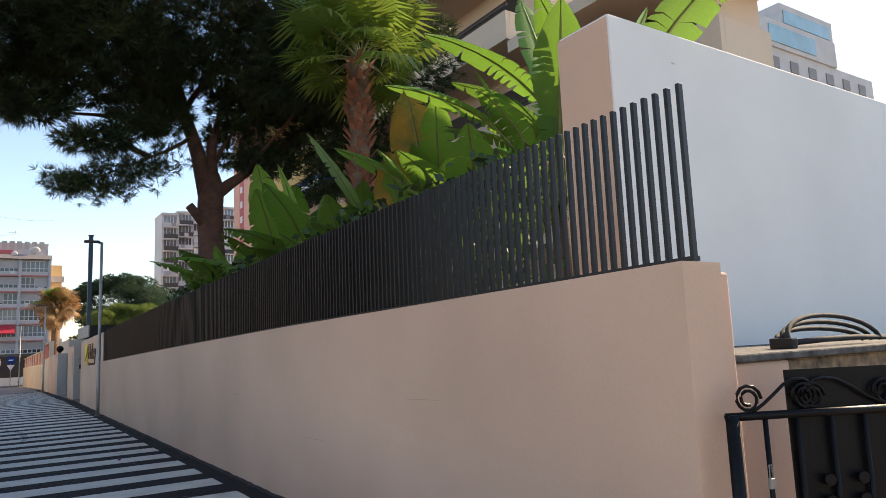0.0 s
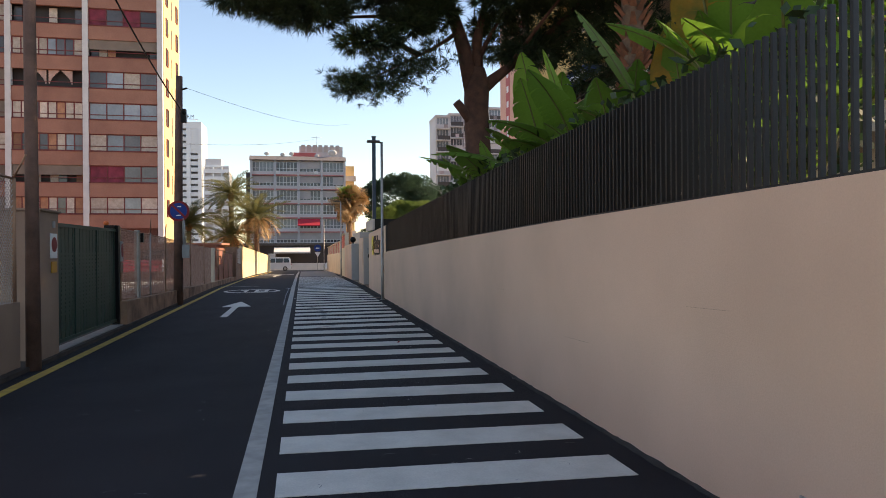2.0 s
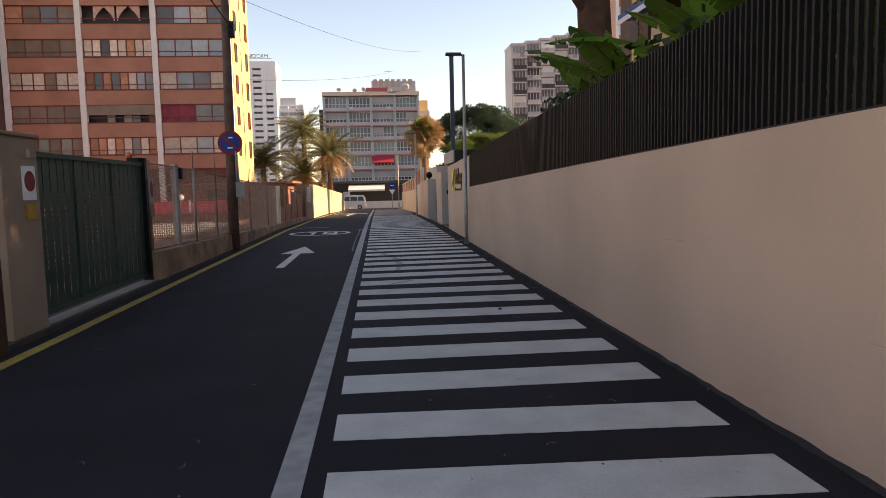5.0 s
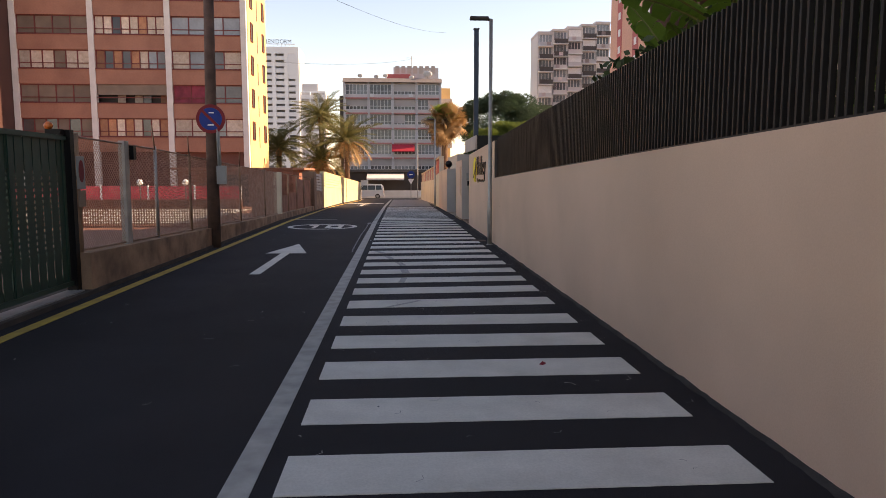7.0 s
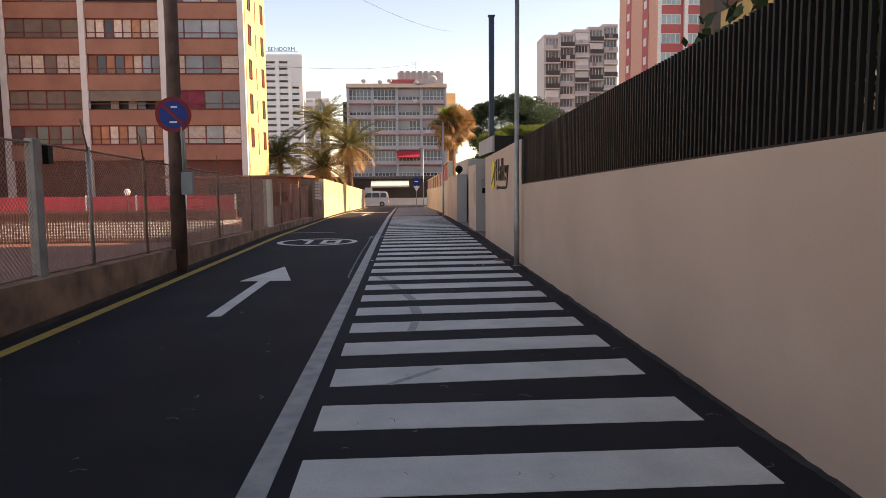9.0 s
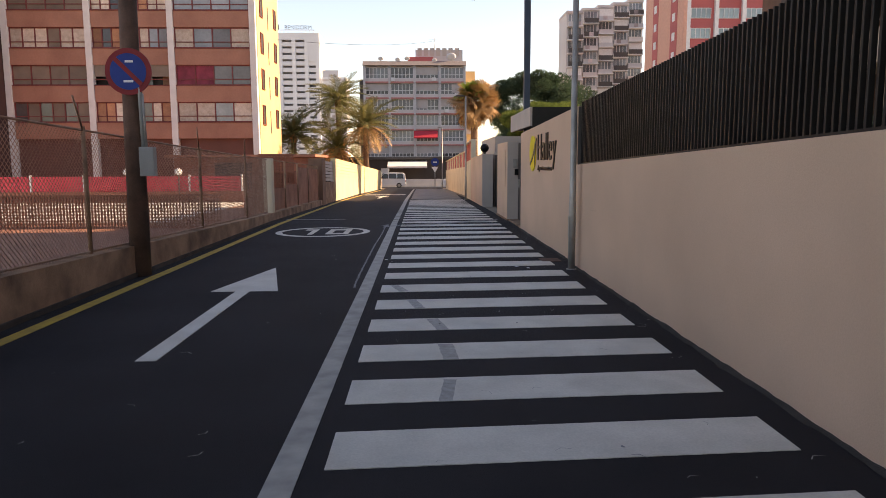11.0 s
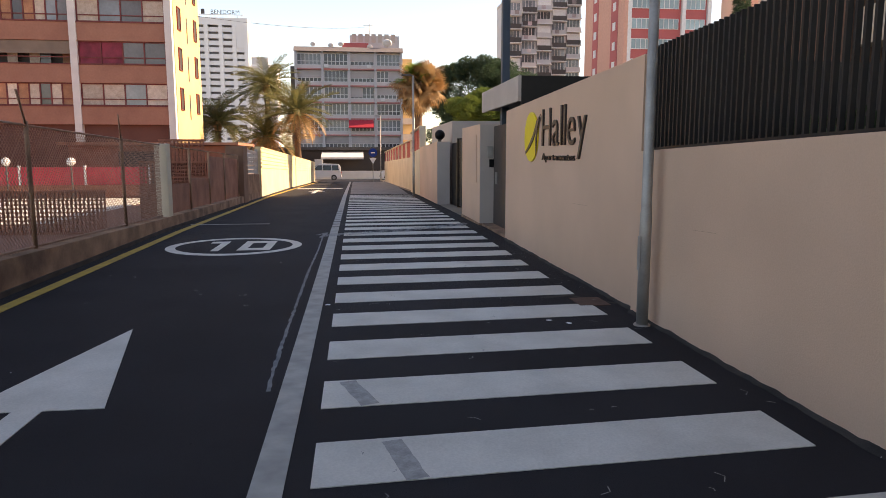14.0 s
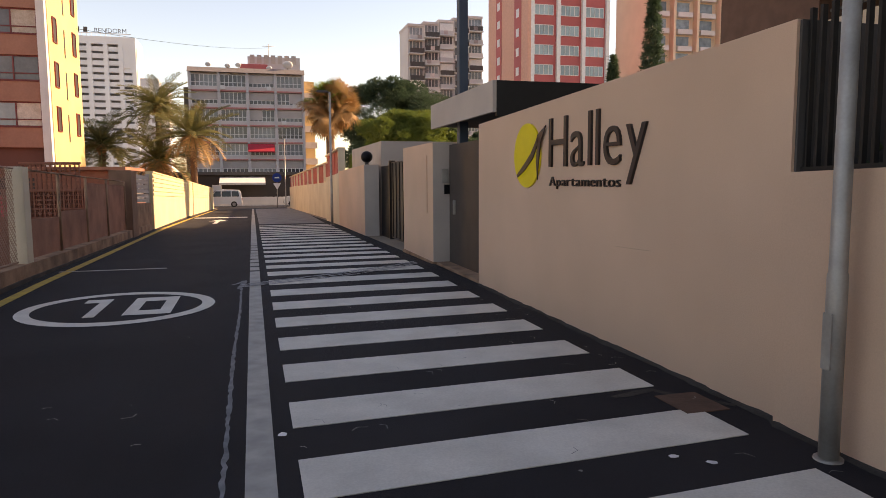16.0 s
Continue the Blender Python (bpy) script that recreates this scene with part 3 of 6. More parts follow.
for u0, flip in ((0.12, 1), (0.42, -1), (0.46, 1), (0.86, -1)):
    pts = []
    for j in range(22):
        a = j / 21 * 3.6 * math.pi
        r = 0.07 * (1 - 0.6 * j / 21)
        pts.append(gpt(u0 + flip * r * math.cos(a), 1.35 + r * math.sin(a)))
    part("scroll", tube(pts, 0.009, 5), M_BLACK, ig)
part("scroll_stem", tube([gpt(0.14, 1.29), gpt(0.20, 1.325), gpt(0.26, 1.37), gpt(0.31, 1.41), gpt(0.36, 1.435), gpt(0.42, 1.435), gpt(0.465, 1.41), gpt(0.48, 1.37)], 0.009, 5), M_BLACK, ig)
part("scroll_stem", tube([gpt(0.44, 1.39), gpt(0.47, 1.425), gpt(0.53, 1.435), gpt(0.60, 1.425), gpt(0.68, 1.385), gpt(0.76, 1.335), gpt(0.84, 1.30), gpt(0.92, 1.285)], 0.009, 5), M_BLACK, ig)
for u in (0.5, 0.68):
    for z in (0.85, 0.95):
        part("rosette", tube([gpt(u, z, -0.02), gpt(u, z, 0.0)], 0.03, 8), M_BLACK, ig)
lk = part("padlock", box(0.20, 0.235, 0.575, 0.595, 0.93, 0.98, 0.004), M_STEEL, ig, "steel padlock")
part("shackle", tube([(0.205, 0.585, 0.98), (0.21, 0.585, 1.04), (0.225, 0.585, 1.04), (0.23, 0.585, 0.98)], 0.005, 5), M_STEEL, lk)

ig.location.y += 0.126

# ---- left side of the street ----
FX = -6.6
kerb = setting("kerb", prism([(-30, -0.2), (82, -1.2), (82, ground_z(82) + 0.06), (55, ground_z(55) + 0.06), (30, 0.06), (-30, 0.06)], -6.95, -6.42), mat("dirty_kerb", (0.070, 0.052, 0.042), 0.95, 0.3, 2.5, 50, 0.6, tint=(0.028, 0.022, 0.019)), "worn dark concrete kerb below the fence", "kerb")
setting("wall_low_near", prism([(-30, -0.3), (9.75, -0.3), (9.75, 0.96), (-30, 1.5)], -6.85, -6.55), M_TAN, "low cream wall under a chain-link fence", "wall")
pil = thing("gate_pier", (-6.7, 10.6, 0), "buff stone-clad gate pier with a bell and notices", "gate pier")
part("shaft", box(-7.15, -6.48, 10.30, 11.08, -0.1, 2.25, 0.01), M_TAN, pil)
part("cap", box(-7.18, -6.45, 10.27, 11.11, 2.25, 2.29, 0.01), M_TAN, pil)
part("notice", box(-6.48, -6.465, 10.70, 10.98, 1.55, 1.93), M_SIGNWHITE, pil, "white no-parking notice")
part("notice_disc", prism([(10.84 + 0.115 * math.cos(k * math.pi / 10), 1.76 + 0.115 * math.sin(k * math.pi / 10)) for k in range(20)], -6.463, -6.459), M_SIGNRED, pil, "red disc")
part("notice_plate", box(-6.478, -6.463, 10.74, 10.96, 1.33, 1.50), mat("amber_plate", (0.5, 0.25, 0.02), 0.5, 0.1), pil, "amber plate")
part("bell", box(-6.478, -6.455, 10.80, 10.88, 2.02, 2.12, 0.004), M_STEEL, pil)
gg = thing("green_gate", (-6.65, 13.2, 0), "dark green perforated metal sliding gate, closed", "gate")
# sheet strips with columns of small square holes between them
strip_me = mesh_of("strip", box(-0.004, 0.004, 0.0, 0.168, 0.0, 1.90), M_GREEN)
for k in range(20):
    piece("strip", strip_me, gg, (-6.655, 11.17 + k * 0.194, 0.17))
bridge_me = mesh_of("bridge", box(-0.004, 0.004, 0.0, 0.026, -0.019, 0.019), M_GREEN)
for k in range(19):
    for j in range(15):
        piece("bridge", bridge_me, gg, (-6.655, 11.338 + k * 0.194, 0.60 + j * 0.072))
    part("slot_backing", box(-6.664, -6.660, 11.33 + k * 0.194, 11.372 + k * 0.194, 1.66, 2.05), M_GREEN, gg)
for yb in (11.17, 12.45, 13.75, 15.0):
    part("stile", box(-6.70, -6.635, yb - 0.03, yb + 0.03, 0.16, 2.10), M_GREEN, gg)
part("kick_plate", box(-6.675, -6.668, 11.15, 15.05, 0.15, 0.30), M_GREEN, gg)
part("mid_rail", box(-6.675, -6.668, 11.15, 15.05, 0.52, 0.64), M_GREEN, gg)
for z in (0.14, 2.06):
    part("rail", box(-6.70, -6.62, 11.12, 15.08, z, z + 0.06), M_GREEN, gg)
part("track", box(-6.72, -6.50, 11.1, 15.1, 0.02, 0.075), M_STEEL, gg, "steel floor track")
gpost = thing("gate_post", (-6.65, 15.15, 0), "black steel gate post with an orange warning light", "post")
part("post", box(-6.72, -6.58, 15.09, 15.20, 0.0, 2.2), M_BLACK, gpost)
part("notice", box(-6.578, -6.565, 15.21, 15.44, 1.42, 1.86, 0.004), M_PLASTIC, gpost, "grey notice board")
part("notice_oval", prism([(15.325 + 0.075 * math.cos(k * math.pi / 8), 1.66 + 0.15 * math.sin(k * math.pi / 8)) for k in range(16)], -6.563, -6.559), M_SIGNRED, gpost, "dull red oval")
part("notice_plate", box(-6.576, -6.566, 15.22, 15.43, 1.18, 1.40), M_TAN, gpost, "tan plate")
part("notice_arm", box(-6.60, -6.58, 15.19, 15.42, 1.55, 1.60), M_BLACK, gpost)
bm = bmesh.new()
bmesh.ops.create_uvsphere(bm, u_segments=12, v_segments=8, radius=0.055, matrix=Matrix.Translation((-6.8, 15.0, 2.245)))
part("warning_light", bm, M_ORANGE, gpost, "orange warning light", smooth=True)
part("light_foot", box(-6.83, -6.64, 14.96, 15.1, 2.13, 2.2), M_BLACK, gpost)
setting("wall_low_fence", prism([(15.21, -0.3), (44.0, -0.6), (44.0, 0.06), (30.5, 0.25), (15.21, 0.56)], -6.78, -6.45), M_CONC, "low stained concrete wall under a mesh fence", "wall")


def low_z(y):
    return float(np.interp(y, (15.21, 30.5, 44), (0.56, 0.25, 0.06)))


def top_z(y):
    return float(np.interp(y, (15.2, 18, 24.8, 31, 42), (2.12, 2.08, 1.86, 1.70, 1.45)))


def wires(b, y0, y1, x, bot, top, pitch, w):
    """A diamond mesh between two posts."""
    h = max(top(y0), top(y1)) - min(bot(y0), bot(y1))
    n = int((y1 - y0 + h) / pitch) + 1
    zb = min(bot(y0), bot(y1))
    for sgn in (1, -1):
        for k in range(n):
            s = k * pitch
            if sgn > 0:
                a, c = (y0 + s - h, zb), (y0 + s, zb + h)
            else:
                a, c = (y0 + s, zb), (y0 + s - h, zb + h)
            t0, t1 = 0.0, 1.0
            dy = c[0] - a[0]
            for lim, s2 in ((y0, 1), (y1, -1)):
                da, dc = s2 * (a[0] - lim), s2 * (c[0] - lim)
                if da < 0 and dc < 0:
                    t0, t1 = 1.0, 0.0
                elif da < 0:
                    t0 = max(t0, da / (da - dc))
                elif dc < 0:
                    t1 = min(t1, da / (da - dc))
            if t1 - t0 < 0.01:
                continue
            p = [(a[0] + dy * t, a[1] + h * t) for t in (t0, t1)]
            p = [(yy, min(zz, top(yy))) for yy, zz in p]
            xx = x + 0.004 * sgn
            vs = [b.verts.new((xx + ox, yy + oy, zz)) for (yy, zz) in p for ox, oy in ((-w / 2, 0), (0, w), (w / 2, 0), (0, -w))]
            for i in range(4):
                b.faces.new((vs[i], vs[(i + 1) % 4], vs[4 + (i + 1) % 4], vs[4 + i]))


mf = thing("mesh_fence", (FX, 22, 0.4), "brown diamond-mesh fence with leaning posts and torn wire", "fence")
posts = [15.3, 16.9, 18.3, 20.3, 22.0, 24.8, 28.2, 30.5]
for i, y in enumerate(posts[:-1]):
    r = 0.055 if i == 1 else 0.03
    if i == 1:
        part("post", box(FX - 0.05, FX + 0.05, y - 0.09, y + 0.09, low_z(y) - 0.1, top_z(y) + 0.05, 0.006), M_STEEL, mf, "wide grey steel channel post")
        part("junction_box", box(FX + 0.03, FX + 0.10, y + 0.14, y + 0.26, top_z(y) - 0.24, top_z(y) - 0.02, 0.004), M_BLACK, mf, "black box")
        continue
    part("post", tube([(FX, y, low_z(y) - 0.1), (FX, y, top_z(y) + 0.05)], r, 8), M_STEEL if i in (2, 4) else M_CONC, mf)
    if i > 1:
        part("outrigger", tube([(FX, y, top_z(y)), (FX + 0.12, y - 0.45, top_z(y) + 0.38)], 0.014, 5), M_MESH, mf)
for a, b_ in zip(posts, posts[1:]):
    bm = bmesh.new()
    wires(bm, a + 0.03, b_ - 0.03, FX, low_z, lambda y: top_z(y) - 0.02, 0.07, 0.0075)
    part("wire_mesh", bm, M_MESH, mf)
    part("top_rail", tube([(FX, a, top_z(a)), (FX, b_, top_z(b_))], 0.016, 6), M_MESH, mf)
    part("bottom_rail", tube([(FX, a, low_z(a) + 0.03), (FX, b_, low_z(b_) + 0.03)], 0.014, 6), M_MESH, mf)
cp = thing("cream_post", (FX, 30.7, 0), "pale cream square post in the fence line", "post")
part("shaft", box(FX - 0.12, FX + 0.12, 30.55, 30.85, -0.2, 1.74, 0.01), M_CREAM, cp)
sf = thing("screen_fence", (FX, 36, 0.2), "brown fibre screens on a steel fence", "fence")
sp = [30.9, 33.0, 35.2, 37.4, 39.9]
for a, b_ in zip(sp, sp[1:]):
    drop = {30.9: 0.80, 33.0: 0.70}.get(a, 0.12)
    part("screen", prism([(a, low_z(a) + 0.02), (b_, low_z(b_) + 0.02), (b_, top_z(b_) - drop), (a, top_z(a) - drop)], FX - 0.03, FX - 0.01), M_BROWNPANEL, sf)
    part("post", tube([(FX, b_, low_z(b_) - 0.1), (FX, b_, top_z(b_))], 0.03, 6), M_CONC, sf)
    part("top_rail", tube([(FX, a, top_z(a)), (FX, b_, top_z(b_))], 0.016, 6), M_CONC, sf)
bp = thing("brick_pier", (FX, 40.4, 0), "brown rendered pier at the end of the fence", "pier")
part("shaft", box(FX - 0.4, FX + 0.18, 39.95, 40.88, -0.4, 1.82, 0.01), mat("brown_render", (0.27, 0.15, 0.10), 0.9, 0.15), bp)
gw = thing("board_fence", (FX, 42.5, 0), "weathered grey louvre boards above concrete", "fence")
part("base_wall", prism([(40.9, -0.5), (44.4, -0.5), (44.4, 0.75), (40.9, 0.85)], FX - 0.1, FX + 0.1), M_CONC, gw)
for k in range(6):
    z = 0.88 + k * 0.15
    part("board", prism([(40.9, z), (44.4, z - 0.09), (44.4, z + 0.03), (40.9, z + 0.12)], FX - 0.03, FX + 0.04), M_GREY, gw)
part("post", box(FX - 0.06, FX + 0.06, 44.3, 44.4, -0.4, 1.75), M_GREY, gw)
cw = thing("cream_wall", (FX, 63, -0.5), "sunlit cream wall with louvred upper half", "wall")
for a, b_ in ((44.45, 61.0), (61.2, 82.6)):
    ta, tb = 1.80 + (a - 44.5) * -0.0255, 1.80 + (b_ - 44.5) * -0.0255
    ya = [y for y in (44.45, 55, 61.0, 61.2, 82.6) if a <= y <= b_]
    part("base_wall", prism([(y, ground_z(y) - 0.3) for y in ya] + [(b_, tb), (a, ta)], FX - 0.05, FX + 0.15), M_CREAMY, cw)
    for k in range(5):
        z = -0.16 - k * 0.16
        part("louvre_band", prism([(a + 0.2, ta + z), (b_ - 0.2, tb + z), (b_ - 0.2, tb + z + 0.09), (a + 0.2, ta + z + 0.09)], FX + 0.15, FX + 0.175), M_CREAMY, cw)
    part("coping", prism([(a, ta), (b_, tb), (b_, tb + 0.05), (a, ta + 0.05)], FX - 0.07, FX + 0.18), M_CREAMY, cw)
part("pier", prism([(61.0, -0.8), (61.2, -0.8), (61.2, 1.42), (61.0, 1.42)], FX - 0.05, FX + 0.17), M_CONC, cw)

# fence above the near low wall
nf = thing("chain_fence", (FX, 0, 1.2), "tall chain-link fence with barbed outriggers", "fence")
nb = lambda y: 0.96 + (9.75 - y) * 0.0135
ntop = lambda y: 2.66 + (9.75 - y) * 0.01
for y in (9.68, 7.4, 5.0):
    part("post", tube([(FX, y, nb(y) - 0.05), (FX, y, ntop(y))], 0.035, 8), M_CONC, nf)
    part("outrigger", tube([(FX, y, ntop(y)), (FX + 0.25, y - 0.25, ntop(y) + 0.3)], 0.014, 5), M_CONC, nf)
for a, b_ in ((5.0, 7.4), (7.4, 9.68)):
    bm = bmesh.new()
    wires(bm, a + 0.02, b_ - 0.02, FX, nb, ntop, 0.075, 0.007)
    part("wire_mesh", bm, M_STEEL, nf)
    part("top_rail", tube([(FX, a, ntop(a)), (FX, b_, ntop(b_))], 0.018, 6), M_CONC, nf)

# ---- poles, no-parking sign and wires ----
p0 = thing("utility_pole", (-6.38, 9.8, 0), "dark weathered timber utility pole by the kerb", "utility pole", "utility poles")
part("shaft", tube([(-6.40, 9.8, -0.1), (-6.41, 9.8, 3), (-6.44, 9.8, 8.5)], [0.10, 0.085, 0.07], 12), M_WOODPOLE, p0)
p1 = thing("utility_pole", (-6.42, 21.4, 0), "dark timber utility pole with a meter box", "utility pole", "utility poles")
part("shaft", tube([(-6.43, 21.4, -0.1), (-6.41, 21.4, 3), (-6.36, 21.4, 6.95)], [0.145, 0.125, 0.10], 12), M_WOODPOLE, p1)
part("meter_box", box(-6.28, -6.08, 21.18, 21.30, 1.42, 1.82, 0.008), M_PLASTIC, p1, "pale grey-green meter box")
part("conduit", tube([(-6.24, 21.26, 1.82), (-6.25, 21.26, 2.6), (-6.27, 21.27, 2.75)], 0.03, 8), M_PLASTIC, p1, "grey conduit")
part("conduit", tube([(-6.20, 21.26, 1.82), (-6.22, 21.26, 2.55)], 0.018, 8), M_STEEL, p1)
part("bracket", box(-6.30, -6.16, 21.3, 21.5, 5.55, 5.95, 0.01), M_BLACK, p1, "black cable bracket")
part("insulator", tube([(-6.30, 21.4, 6.55), (-6.14, 21.4, 6.6)], 0.03, 8), M_BLACK, p1)
ns = thing("no_parking_sign", (-6.38, 21.24, 2.84), "round blue no-parking sign with a red rim", "traffic sign")


def disc_y(r0, y0, y1, cx=-6.38, cz=2.84, n=36):
    b = bmesh.new()
    ring_a = [b.verts.new((cx + r0 * math.cos(2 * math.pi * k / n), y0, cz + r0 * math.sin(2 * math.pi * k / n))) for k in range(n)]
    ring_b = [b.verts.new((cx + r0 * math.cos(2 * math.pi * k / n), y1, cz + r0 * math.sin(2 * math.pi * k / n))) for k in range(n)]
    b.faces.new(ring_a)
    b.faces.new(ring_b[::-1])
    for k in range(n):
        b.faces.new((ring_a[k], ring_b[k], ring_b[(k + 1) % n], ring_a[(k + 1) % n]))
    bmesh.ops.recalc_face_normals(b, faces=b.faces)
    return b


part("rim", disc_y(0.315, 21.235, 21.25), M_SIGNRED, ns, "red rim")
part("face", disc_y(0.245, 21.229, 21.234), M_SIGNBLUE, ns, "blue face")


def bar_xz(cx, cz, w, h, ang, y0, y1):
    b = box(-w / 2, w / 2, y0, y1, -h / 2, h / 2)
    bmesh.ops.rotate(b, verts=b.verts, cent=(0, 0, 0), matrix=Matrix.Rotation(ang, 3, "Y"))
    bmesh.ops.translate(b, verts=b.verts, vec=(cx, 0, cz))
    return b


part("slash", bar_xz(-6.38, 2.84, 0.50, 0.06, radians(45), 21.224, 21.228), M_SIGNRED, ns, "red slash")
part("arrow_mark", bar_xz(-6.36, 2.975, 0.11, 0.03, 0, 21.2255, 21.2285), M_SIGNWHITE, ns, "white arrow mark")
part("arrow_mark", bar_xz(-6.38, 2.71, 0.13, 0.03, 0, 21.2255, 21.2285), M_SIGNWHITE, ns, "white arrow mark")
part("clamp", box(-6.45, -6.31, 21.251, 21.29, 2.80, 2.88), M_STEEL, ns)


def wire(name_label, a, b_, sag, r=0.012, n=14):
    a, b_ = Vector(a), Vector(b_)
    pts = []
    for k in range(n + 1):
        t = k / n
        p = a.lerp(b_, t)
        p.z -= sag * 4 * t * (1 - t)
        pts.append(p)
    w = link("overhead_cable", tube(pts, r, 5), M_BLACK)
    return tagged(w, name_label, "cable", "overhead cables")


wire("thick black overhead cable strung between the poles", (-6.44, 9.8, 7.6), (-6.22, 21.4, 5.8), 0.25, 0.02)
wire("thin overhead wire sagging across the street", (-6.14, 21.4, 6.6), (1.4, 60.0, 12.6), 0.5, 0.006, 20)
wire("thin overhead wire between the far roofs", (-16.05, 79.5, 13.4), (0.5, 149.9, 25.4), 0.6, 0.018)
# unseen sun-blocking wall on the right, and closing wall behind the camera's start
setting("wall_neighbour", box(14.2, 18.0, -20.0, 2.2, -0.3, 4.2), M_WHITEWALL, "plain unseen wall added to block low sun", "wall")
setting("wall_behind", box(-9, 3, -20.5, -20, -0.3, 3.0), M_CREAM, "plain cream wall closing the street behind", "wall")

# ---- brown apartment tower ----
BY, BX = 71.0, -16.3          # its street corner
BAY, FL = 6.75, 3.04
bt = thing("apartment_tower", (-30, 75, -0.8), "tall orange-brick apartment tower with white columns and glazed balconies", "building")
N_BAY, N_FL, Z0 = 3, 12, 3.80
XL = BX - N_BAY * BAY
# solid core; its dark colour stands in for shade behind the balconies
part("core", box(XL, BX - 0.05, BY + 1.0, 80.0, -1.0, Z0 + N_FL * FL + 1.4), M_WINDARK, bt, "solid core, shade of the balcony recesses put into its colour")
part("side_wall", box(BX - 0.04, BX + 0.30, BY + 0.42, 80.2, -1.0, Z0 + N_FL * FL + 1.6), M_YELLOWWALL, bt, "sunlit yellow side wall")
part("ground_floor", box(XL, BX - 0.4, BY + 0.35, BY + 0.9, -1.0, Z0), mat("dark_red_brick", (0.15, 0.06, 0.045), 0.9, 0.15, 0.5, 15), bt)
part("roof", box(XL, BX - 0.4, BY + 0.3, 80.0, Z0 + N_FL * FL + 1.41, Z0 + N_FL * FL + 1.7), M_COLW, bt)
for k in range(N_BAY + 1):
    x = BX - k * BAY
    part("column", box(x - 0.25, x + 0.25, BY - 0.12, BY + 0.4, -1.0, Z0 + N_FL * FL + 1.6), M_COLW, bt)
part("brown_wing", box(-62, XL - 0.33, BY - 5.0, 80.0, -1.0, Z0 + N_FL * FL + 1.5), mat("brown_wing_render", (0.085, 0.034, 0.027), 0.9, 0.15, 0.3, 12), bt, "plain dark red-brown wing")
SP = 1.32                     # height of a brick spandrel
spandrel = mesh_of("spandrel", box(-BAY + 0.26, -0.26, 0.0, 0.3, 0.0, SP), M_BRICK)
sill_me = mesh_of("sill", box(-BAY + 0.26, -0.26, -0.06, 0.3, SP + 0.004, SP + 0.07), M_FRAME_R)
rail_me = mesh_of("rail", box(-BAY + 0.3, -0.3, -0.03, 0.03, 0.0, 0.06), M_FRAME_R)
WH = FL - SP - 0.09           # height of the glazing
M_BLIND = mat("brown_blind", (0.20, 0.15, 0.115), 0.8, 0.15, 1, 30, 0.0, obj_var=0.4)
M_ROSE = mat("rose_curtain", (0.26, 0.035, 0.06), 0.8, 0.3, 1.5, 20)
M_TERRA = mat("amber_curtain", (0.42, 0.20, 0.11), 0.8, 0.35, 2.0, 10, tint=(0.30, 0.135, 0.08), obj_var=0.8)
# pale blue-grey base paints reflected sky onto these panes
M_SKYGL = mat("sky_glass", (0.32, 0.35, 0.37), 0.06, 0.2, 0.6, 5, 0.0, obj_var=0.6)
PANE_MATS = {"g": M_WINT, "c": M_CURT, "b": M_BLIND, "r": M_ROSE, "t": M_TERRA, "s": M_SKYGL}
pane_me, wframe_me = {}, {}
for n_p in (4, 6, 8):
    pw = (BAY - 0.6) / n_p
    for key, mt in PANE_MATS.items():
        pane_me[n_p, key] = mesh_of("pane", box(0.03, pw - 0.03, 0.20, 0.23, 0.06, WH - 0.04), mt)
    bframe = bmesh.new()
    for j in range(n_p + 1):
        add_box(bframe, j * pw - 0.045, j * pw + 0.045, 0.13, 0.245, 0.0, WH)
    for z in (0.0, 0.44, WH - 0.07):
        add_box(bframe, 0.0, n_p * pw, 0.14, 0.24, z, z + 0.07)
    wframe_me[n_p] = mesh_of("window_frame", bframe, M_FRAME_R)
awn_me = mesh_of("roller_blind", box(-BAY + 0.3, -0.3, 0.10, 0.14, FL - 0.95, FL - 0.02), M_BLIND)
drape_b = bmesh.new()
for sgn, cx in ((1, 1.0), (-1, 2.9), (1, 3.1), (-1, 5.2)):
    for j in range(10):
        u0, u1 = j / 10, (j + 1) / 10
        w0, w1 = 1.0 * (1 - u0) ** 1.6 + 0.10, 1.0 * (1 - u1) ** 1.6 + 0.10
        za, zb = 1.62 - 1.3 * u0, 1.62 - 1.3 * u1
        add_box(drape_b, min(cx, cx + sgn * w1), max(cx, cx + sgn * w1), 0.30 + 0.02 * (j % 2), 0.36 + 0.02 * (j % 2), zb, za)
drape_me = mesh_of("drape", drape_b, mat("pink_drape", (0.62, 0.40, 0.33), 0.9, 0.15, 3, 30))
